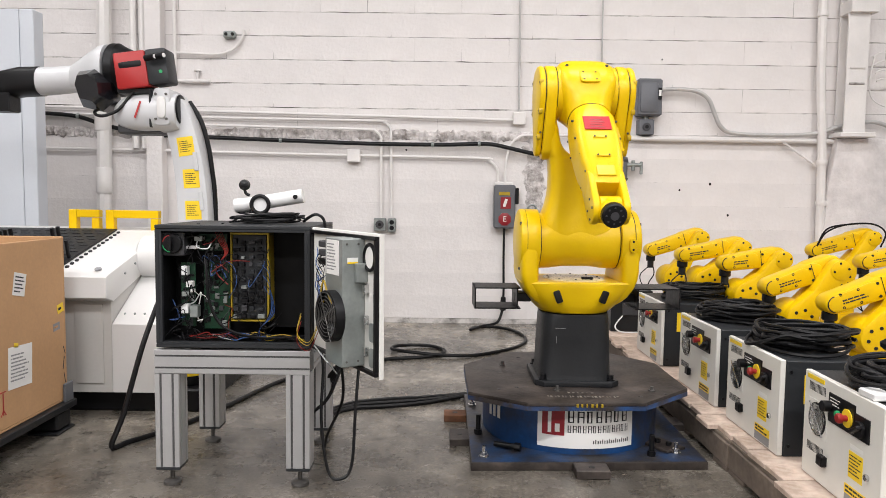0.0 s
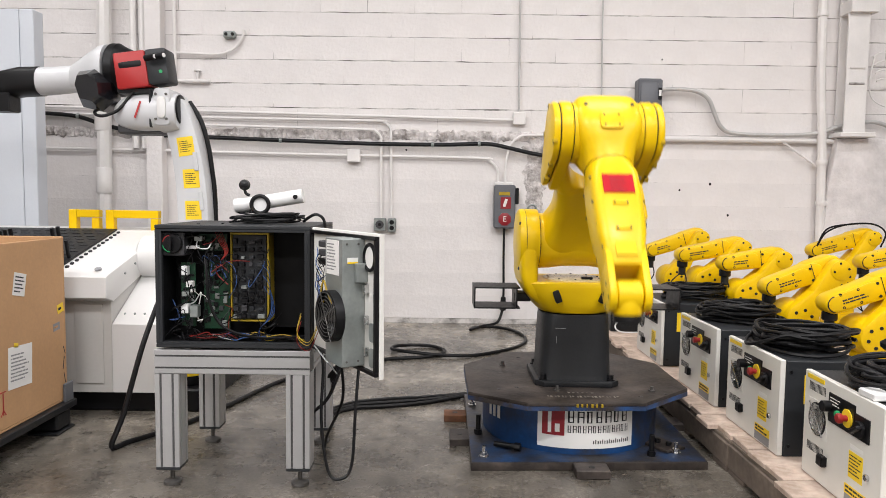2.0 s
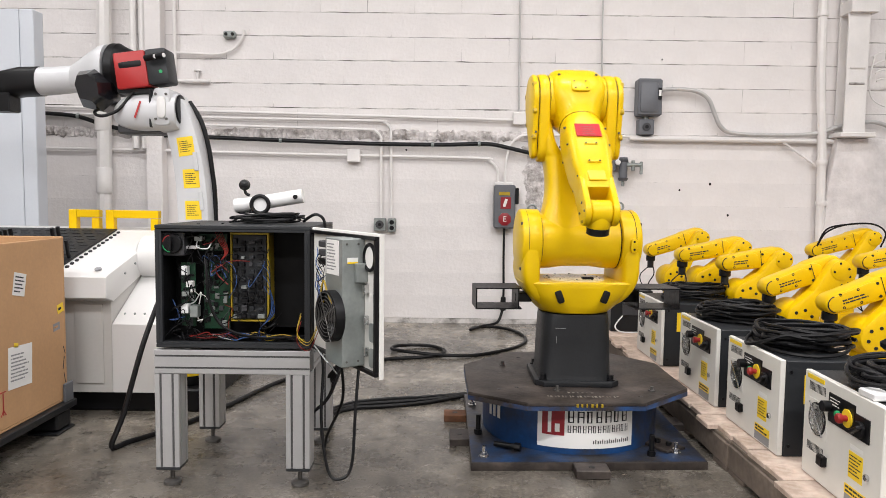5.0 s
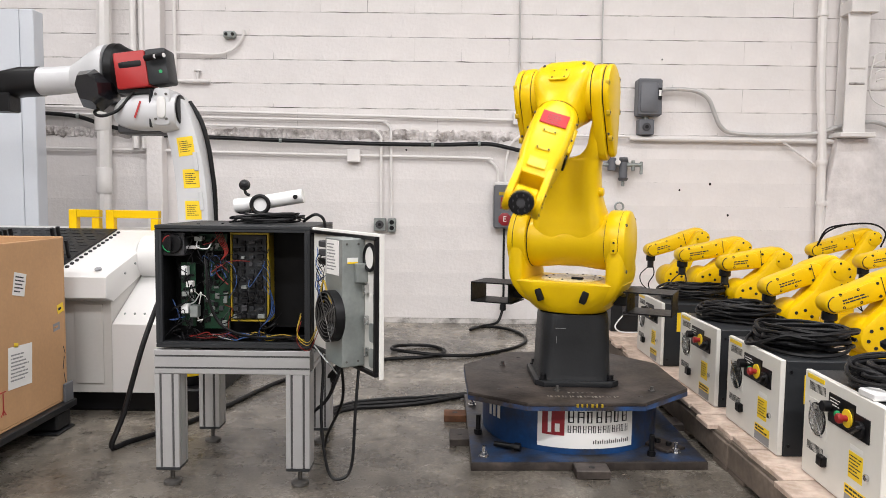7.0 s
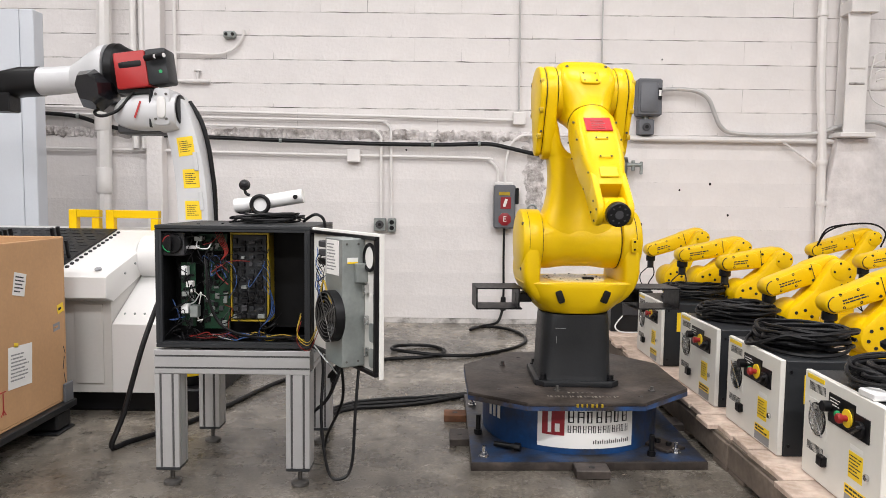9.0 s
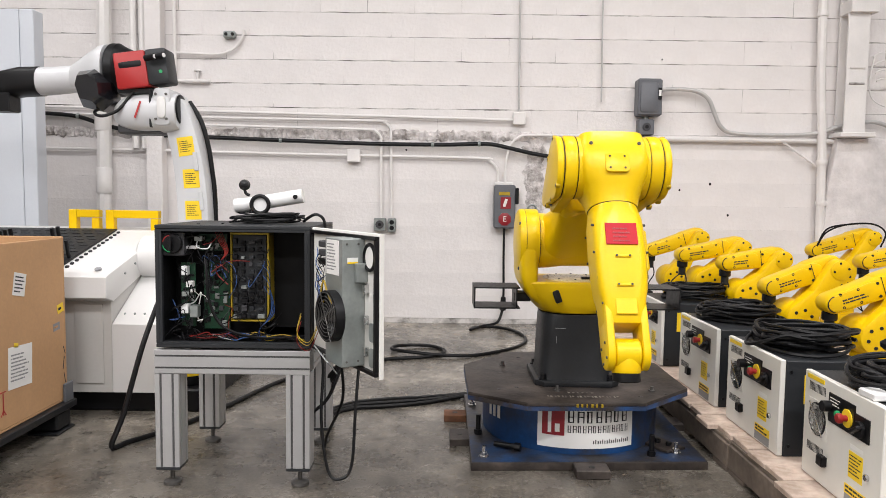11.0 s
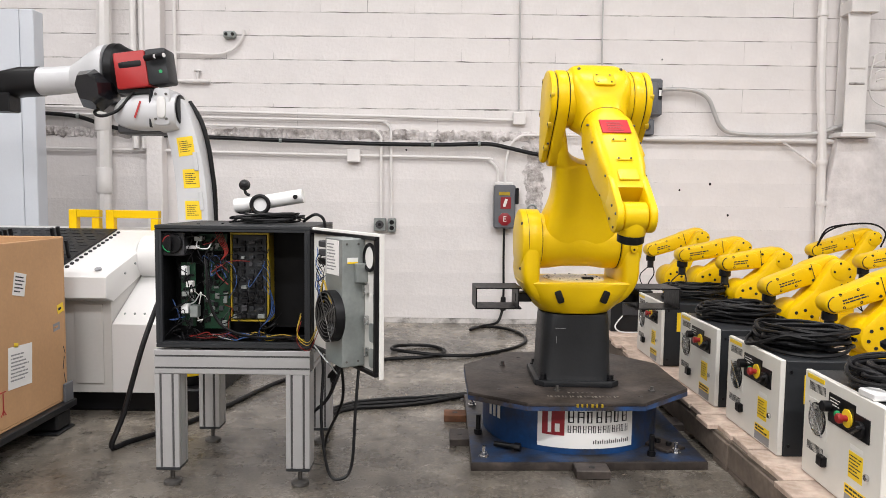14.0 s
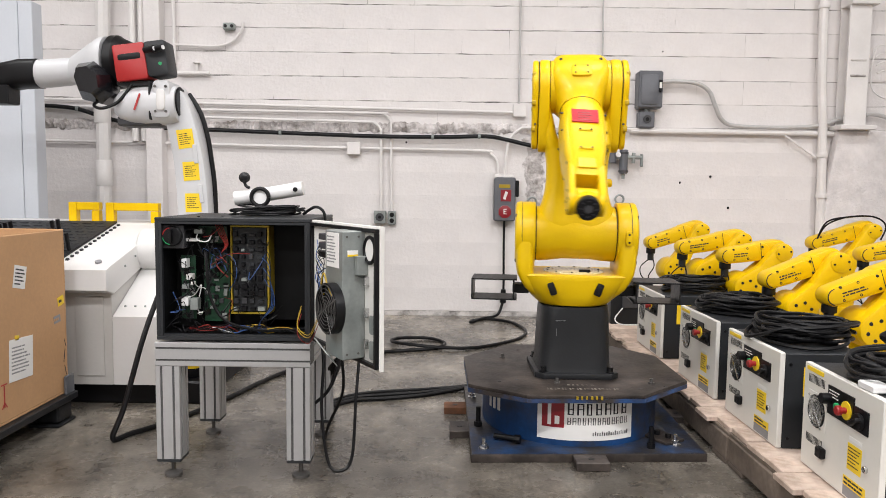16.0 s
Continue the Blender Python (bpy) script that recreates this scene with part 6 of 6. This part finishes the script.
cyl(bm, (1.73, WY0 - .05, 1.795), (1.73, WY0 - .05, 1.83), .02, n=16)
part("nipple", bm, M["zinc"], b2)
air = thing("air_regulator", "grey compressed-air filter regulator with brass valves", "air regulator")
for a0, a1, r, mt, nm in (((1.445, 1.47), (1.445, 1.36), .036, "elec", "filter_bowl"), ((1.28, 1.410), (1.70, 1.410), .017, "zinc", "manifold"), ((1.545, 1.475), (1.545, 1.27), .036, "elec", "regulator_bowl"), ((1.545, 1.27), (1.545, 1.225), .014, "zinc", "drain"),
                          ((1.63, 1.45), (1.63, 1.36), .016, "zinc", "valve"), ((1.70, 1.44), (1.70, 1.33), .013, "zinc", "valve"), ((1.33, 1.43), (1.33, 1.39), .026, "zinc", "union")):
    part(nm, cyl(B(), (a0[0], WY0 - .07, a0[1]), (a1[0], WY0 - .07, a1[1]), r, n=18, b=.004), M[mt], air)
for z in (1.455, 1.30):
    part("collar", cyl(B(), (1.545, WY0 - .07, z), (1.545, WY0 - .07, z - .02), .041, n=20, b=.003), M["grey"], air)
part("gauge", cyl(B(), (1.49, WY0 - .09, 1.43), (1.49, WY0 - .115, 1.43), .022, n=20, b=.003), M["paper"], air)
part("knob", cyl(B(), (1.405, WY0 - .07, 1.455), (1.405, WY0 - .07, 1.53), .03, n=18, b=.005), M["red_btn"], air)
part("wall_bracket", box(B(), 1.42, WY0 - .04, 1.40, 1.60, WY0 + .002, 1.44, .003), M["zinc"], air)
for ex, ez in ((.768, 1.02), (1.523, 1.05)):
    eb = thing("eye_bolt", "dull steel eye bolt standing on a wall bracket", "eye bolt", group="eye bolts on the wall")
    part("ring", tube(B(), [(ex + .036 * math.cos(a), WY0 - .06, ez + .036 * math.sin(a)) for a in np.linspace(0, 2 * math.pi, 25)], .009, 8, smooth=False), M["zinc"], eb)
    part("shank", cyl(B(), (ex, WY0 - .06, ez - .04), (ex, WY0 - .06, ez - .12), .011, n=12), M["zinc"], eb)
    part("bracket", box(B(), ex - .03, WY0 - .08, ez - .132, ex + .03, WY0 + .002, ez - .118, .003), M["zinc"], eb)
tap = thing("wall_tap", "white-painted wall tap with a small handwheel", "tap")
part("spindle", cyl(B(), (-2.13, WY0 - .03, 2.085), (-2.13, WY0 - .03, 2.17), .012, n=12), M["trim"], tap)
part("wheel", cyl(B(), (-2.13, WY0 - .03, 2.165), (-2.13, WY0 - .03, 2.18), .032, n=16, b=.003), M["trim"], tap)
hk = plate("cable_hook", -1.90, 2.45, -1.80, 2.51, .05, "zinc", "grey conduit fitting with two bolts", "fitting", .01)
disc(hk, -1.875, 2.48, .014, .05, .06, "black", "bolt")
disc(hk, -1.82, 2.48, .014, .05, .06, "black", "bolt")


# ---------- cables on the floor ----------
def cable(pts, r, label):
    return tagged(part("floor_cable", tube(B(), pts, r, 9, 6), M["rubber"]), label, "cable", "floor cables")


cable([(-1.26, 3.42, .80), (-1.30, 3.30, .70), (-1.34, 3.12, .45), (-1.385, 3.00, .15), (-1.415, 2.945, .02), (-1.37, 3.02, .016), (-1.28, 3.17, .014), (-1.15, 3.45, .014), (-.95, 4.08, .012), (-.70, 4.40, .012), (-.40, 4.66, .012),
       (-.25, 4.72, .012), (-.05, 4.80, .012), (.02, 4.97, .012), (-.10, 5.12, .014), (-.30, 5.08, .022), (-.36, 4.95, .026), (-.22, 4.83, .03), (.0, 4.79, .02), (.25, 4.84, .012), (.55, 5.12, .012), (.66, 5.45, .012),
       (.58, 5.80, .012), (.40, 5.95, .012), (.27, 5.88, .012), (.24, 5.78, .014), (.34, 5.92, .02), (.48, 6.05, .03), (.53, 6.09, .14)], .012, "black cable snaking over the floor to the wall")
cable([(.53, 6.09, .14), (.535, 6.10, .3), (.53, 6.10, .6), (.53, 6.10, .86)], .010, "black lead hanging from the disconnect switch")
plg = thing("inline_plug", "black in-line power plug on a cable", "plug")
part("shell", cyl(B(), (.53, 6.085, .13), (.533, 6.09, .25), .028, .022, n=16, b=.005), M["black"], plg)
for k in range(3):
    cable([(-.50, 3.02 - k * .05, .60), (-.44, 3.0, .40), (-.50 - .03 * k, 3.12, .22), (-.565 + .02 * k, 3.30, .05), (-.56, 3.44 + .05 * k, .012), (-.46, 3.56 + .05 * k, .012), (-.30, 3.60 + .065 * k, .012), (-.12, 3.66 + .055 * k, .012), (.06, 3.76 + .03 * k, .014), (.24, 3.80, .04)], .0105, "thick black robot cable from cabinet to stand")
cable([(-.49, 2.72, .55), (-.46, 2.68, .45), (-.46, 2.64, .25), (-.43, 2.61, .06), (-.38, 2.60, .03), (-.34, 2.62, .08), (-.33, 2.66, .30), (-.32, 2.75, .55)], .006, "thin black cable hanging in a loop beside the table")
cable([(-.49, 2.90, .58), (-.43, 2.88, .48), (-.43, 2.86, .38), (-.47, 2.84, .27), (-.55, 2.83, .20)], .007, "black cable hanging beside the table")
cable([(-.40, 2.60, .60), (-.385, 2.66, .45), (-.40, 2.78, .28), (-.47, 2.86, .12), (-.50, 2.95, .02)], .006, "thin black cable hanging beside the table")

# ---------- block wall pieces ----------
BL, BH = .4064, .2032


def block_mesh(seed, length, deep, lip=.002, jit=.002):
    rr = random.Random(seed)
    bm = B()
    nx, nz = 4, 2
    grid = {}
    for i in range(nx + 1):
        for j in range(nz + 1):
            edge = i in (0, nx) or j in (0, nz)
            grid[i, j] = bm.verts.new((-length / 2 + length * i / nx + (rr.uniform(-jit, jit) if edge else 0), (rr.uniform(-.6, .6) * lip + (lip if edge else 0)), -BH / 2 + deep + (BH - 2 * deep) * j / nz + (rr.uniform(-jit, jit) if edge else 0)))
    for i in range(nx):
        for j in range(nz):
            bm.faces.new((grid[i, j], grid[i + 1, j], grid[i + 1, j + 1], grid[i, j + 1]))
    rim = [grid[i, 0] for i in range(nx + 1)] + [grid[nx, j] for j in range(1, nz + 1)] + [grid[i, nz] for i in range(nx - 1, -1, -1)] + [grid[0, j] for j in range(nz - 1, 0, -1)]
    backs = [bm.verts.new((v.co.x, .012, v.co.z)) for v in rim]
    for k in range(len(rim)):
        q = (k + 1) % len(rim)
        bm.faces.new((rim[q], rim[k], backs[k], backs[q]))
    return finish(bm, "block", M["wall"], 60)


fine = [block_mesh(k, BL - .0008, .0046, .003, .0026) for k in range(6)]
open_ended = [block_mesh(40 + k, BL - .0060, .0046, .003, .0026) for k in range(4)]
tight = [block_mesh(20 + k, BL, .0001, .0004, .0003) for k in range(6)]
rnd = random.Random(12)
for row in range(15):
    z = (row + .5) * BH + .045
    for k in range(-10, 11):
        x = k * BL + (BL / 2 if row % 2 else 0) + .14
        if abs(x) > 4.05:
            continue
        kind = tight if z < 1.7 else open_ended if rnd.random() < .16 else fine
        ob = part("block", rnd.choice(kind), None, wall_north, "", pose(x, WALL_Y + rnd.uniform(-.001, .001), z, 0, rnd.uniform(-.12, .12), 0))
bm = B()
rings = []
for x in np.arange(-3.95, .95, .022):
    up_, out_ = 1.645 + rnd.uniform(-.014, .014), rnd.choice((.004, .010, .018, .030)) + rnd.uniform(0, .006)
    rings.append([(x, WALL_Y + .01, up_ + .05), (x, WALL_Y - out_ * .4, up_ + .035), (x, WALL_Y - out_, up_ + rnd.uniform(-.01, .01)), (x, WALL_Y - out_ * .5, up_ - .035), (x, WALL_Y + .01, up_ - .05)])
loft(bm, rings)
tagged(part("rough_ledge", bm, M["broken"], sharp=25), "ragged painted mortar ledge along the wall", "ledge", kind="structure")
bm = B()
rings = []
for z in np.arange(.75, 1.66, .035):
    c, w_ = .79 + rnd.uniform(-.02, .02), rnd.uniform(.08, .13)
    rings.append([(c - w_, WALL_Y + .01, z), (c - w_ * .5, WALL_Y - rnd.uniform(.002, .022), z), (c, WALL_Y - rnd.uniform(.004, .026), z), (c + w_ * .5, WALL_Y - rnd.uniform(.002, .022), z), (c + w_, WALL_Y + .01, z)])
loft(bm, rings)
tagged(part("rough_patch", bm, M["broken"], sharp=40), "rough broken strip of painted mortar on the wall", "wall patch", kind="structure")

chip = finish(spin(B(), [(.002, -.002), (.011, -.001), (.012, .003), (.008, .0045)], 9), "anchor_hole", M["black"])
for x, z in ((2.325, 1.255), (2.49, .985), (3.62, 1.30), (-2.48, 2.63), (2.06, 1.20), (1.87, 2.32), (-.33, 1.52)):
    k = rnd.uniform(.5, 1.1)
    part("anchor_hole", chip, None, wall_north, "", pose(x, WALL_Y - .002 - (.012 if abs(x) > 3.3 else 0) * 8, z, 90, 0, 0) @ Matrix.Diagonal((k, k * 1.2, 1, 1)))


# ---------- motion of the large robot ----------
CYCLE = 9.4


def glide(keys, t):
    """Monotone curve through (time, value) pairs."""
    n = len(keys)
    if t <= keys[0][0]:
        return keys[0][1]
    for i in range(n - 1):
        (t0, v0), (t1, v1) = keys[i], keys[i + 1]
        if t <= t1:
            def slope(k):
                if k <= 0 or k >= n - 1:
                    return 0.0
                a = (keys[k][1] - keys[k - 1][1]) / (keys[k][0] - keys[k - 1][0])
                b = (keys[k + 1][1] - keys[k][1]) / (keys[k + 1][0] - keys[k][0])
                return 0.0 if a * b <= 0 else 2 * a * b / (a + b)
            h = t1 - t0
            u = (t - t0) / h
            return ((2 * u ** 3 - 3 * u * u + 1) * v0 + (u ** 3 - 2 * u * u + u) * h * slope(i)
                    + (3 * u * u - 2 * u ** 3) * v1 + (u ** 3 - u * u) * h * slope(i + 1))
    return keys[-1][1]


def motions():
    swing = [(0, 1.4), (.5, 1.4), (1, 3), (1.5, .4), (2, .5), (2.2, 1.6), (2.5, 3.5), (2.8, 2.6), (3, 2.2), (3.1, -8.5), (3.3, -26), (3.5, -26.5),
             (3.6, -18), (3.7, -8.4), (3.8, .6), (4, 3.7), (4.6, 3.1), (5.1, 3.4), (5.6, 3.6), (6.1, 2), (6.3, .7), (6.5, .1), (6.6, -6.3), (6.7, -17.5),
             (7, -26), (7.2, -24.5), (7.5, -24.1), (7.6, -20), (7.8, -1.9), (8, 16.3), (8.2, 24), (8.5, 25.7), (8.75, 22), (9, 4), (9.2, 2.5), (9.4, 1.4)]
    lean = [(0, 6.4), (.25, 22), (.5, 25.5), (1, 24.4), (1.2, 36.5), (1.5, 62), (1.6, 62.3), (1.9, 53), (2, 47.5), (2.1, 36.5), (2.2, 29.4), (2.5, 23.5),
            (3, 24), (3.1, 25.5), (3.3, 33), (3.5, 33.9), (3.6, 31), (3.7, 26.5), (3.8, 24), (4.1, 23.2), (4.6, 24.2), (4.8, 9), (5.1, -14.6), (5.4, -15.5),
            (5.6, -5.5), (6.1, 1), (6.3, 2.3), (6.6, 2), (6.7, 5), (7, 11.5), (7.2, 9), (7.5, 4.5), (7.8, -4.5), (8, -4.2), (8.2, 0), (8.5, 7.8), (8.8, 10), (9, 3), (9.4, 6.4)]
    droop = [(0, 45.1), (.25, 41), (.5, 39.5), (1, 41.6), (1.2, 49.3), (1.5, 60), (1.6, 62.5), (1.9, 56.5), (2, 54), (2.1, 48.5), (2.2, 41.4), (2.5, 42.6),
             (3, 44), (3.1, 43.5), (3.3, 39), (3.5, 39.6), (3.7, 43), (3.8, 45), (4.1, 44), (4.6, 41.3), (4.8, 47.8), (5.1, 45.4), (5.6, 47), (6.1, 45.5),
             (6.7, 45.3), (7, 40.5), (7.2, 22.4), (7.5, 13.5), (7.8, 12.5), (8, 12.7), (8.2, 13.7), (8.4, 26), (8.5, 36), (8.8, 47.5), (9, 46), (9.4, 45.1)]
    roll = [(0, 0), (2.3, 0), (2.5, 10), (2.6, 28), (2.8, 80), (3, 90), (4, 90), (4.1, 75), (4.2, 28), (4.4, 0), (6.5, 0), (6.7, 11), (7, 23), (7.2, 41), (7.5, 59), (7.6, 50), (7.8, 4),
            (8, -53), (8.2, -52), (8.4, -36), (8.5, -27), (8.8, -12), (9, -1), (9.4, 0)]
    bend = [(0, -31), (.4, -27), (.5, -25), (.7, 25), (.8, 56), (1, 62), (1.2, 44), (1.5, 20), (1.6, 16), (2, 32), (2.2, 56), (2.5, 78), (2.8, 93), (3, 99), (3.5, 99), (4, 88),
            (4.2, 82), (4.4, 68), (4.6, 62), (5.1, 56), (5.6, 56), (6, 44), (6.1, 12), (6.2, -24), (6.3, -31), (6.7, -27), (7, -35), (7.2, -24), (7.5, -30), (7.6, -25), (7.8, -8), (8, -20),
            (8.2, -30), (8.5, -40), (8.8, -52), (9, -37), (9.4, -31)]
    rows = {ob: [] for ob in (turret, lower_arm, elbow, forearm, wrist)}
    for k in range(161):
        t = k / 10
        a = t % CYCLE
        q = [glide(j, a) for j in (swing, lean, droop, roll, bend)]
        one = pose(0, 0, 0, 0, 0, q[0])
        two = one @ pose(0, -OFF, Z2, q[1], 0, 0)
        joint = (two @ Vector((0, 0, L2)))
        three = Matrix.Translation(joint) @ one @ pose(0, 0, 0, q[2], 0, 0)
        four = three @ pose(0, 0, 0, 0, q[3], 0)
        five = four @ pose(0, -L4, 0, q[4], 0, 0)
        for ob, m in zip((turret, lower_arm, elbow, forearm, wrist), (one, two, three, four, five)):
            rows[ob].append((t, m))
    for ob, r in rows.items():
        walk(ob, r)


motions()
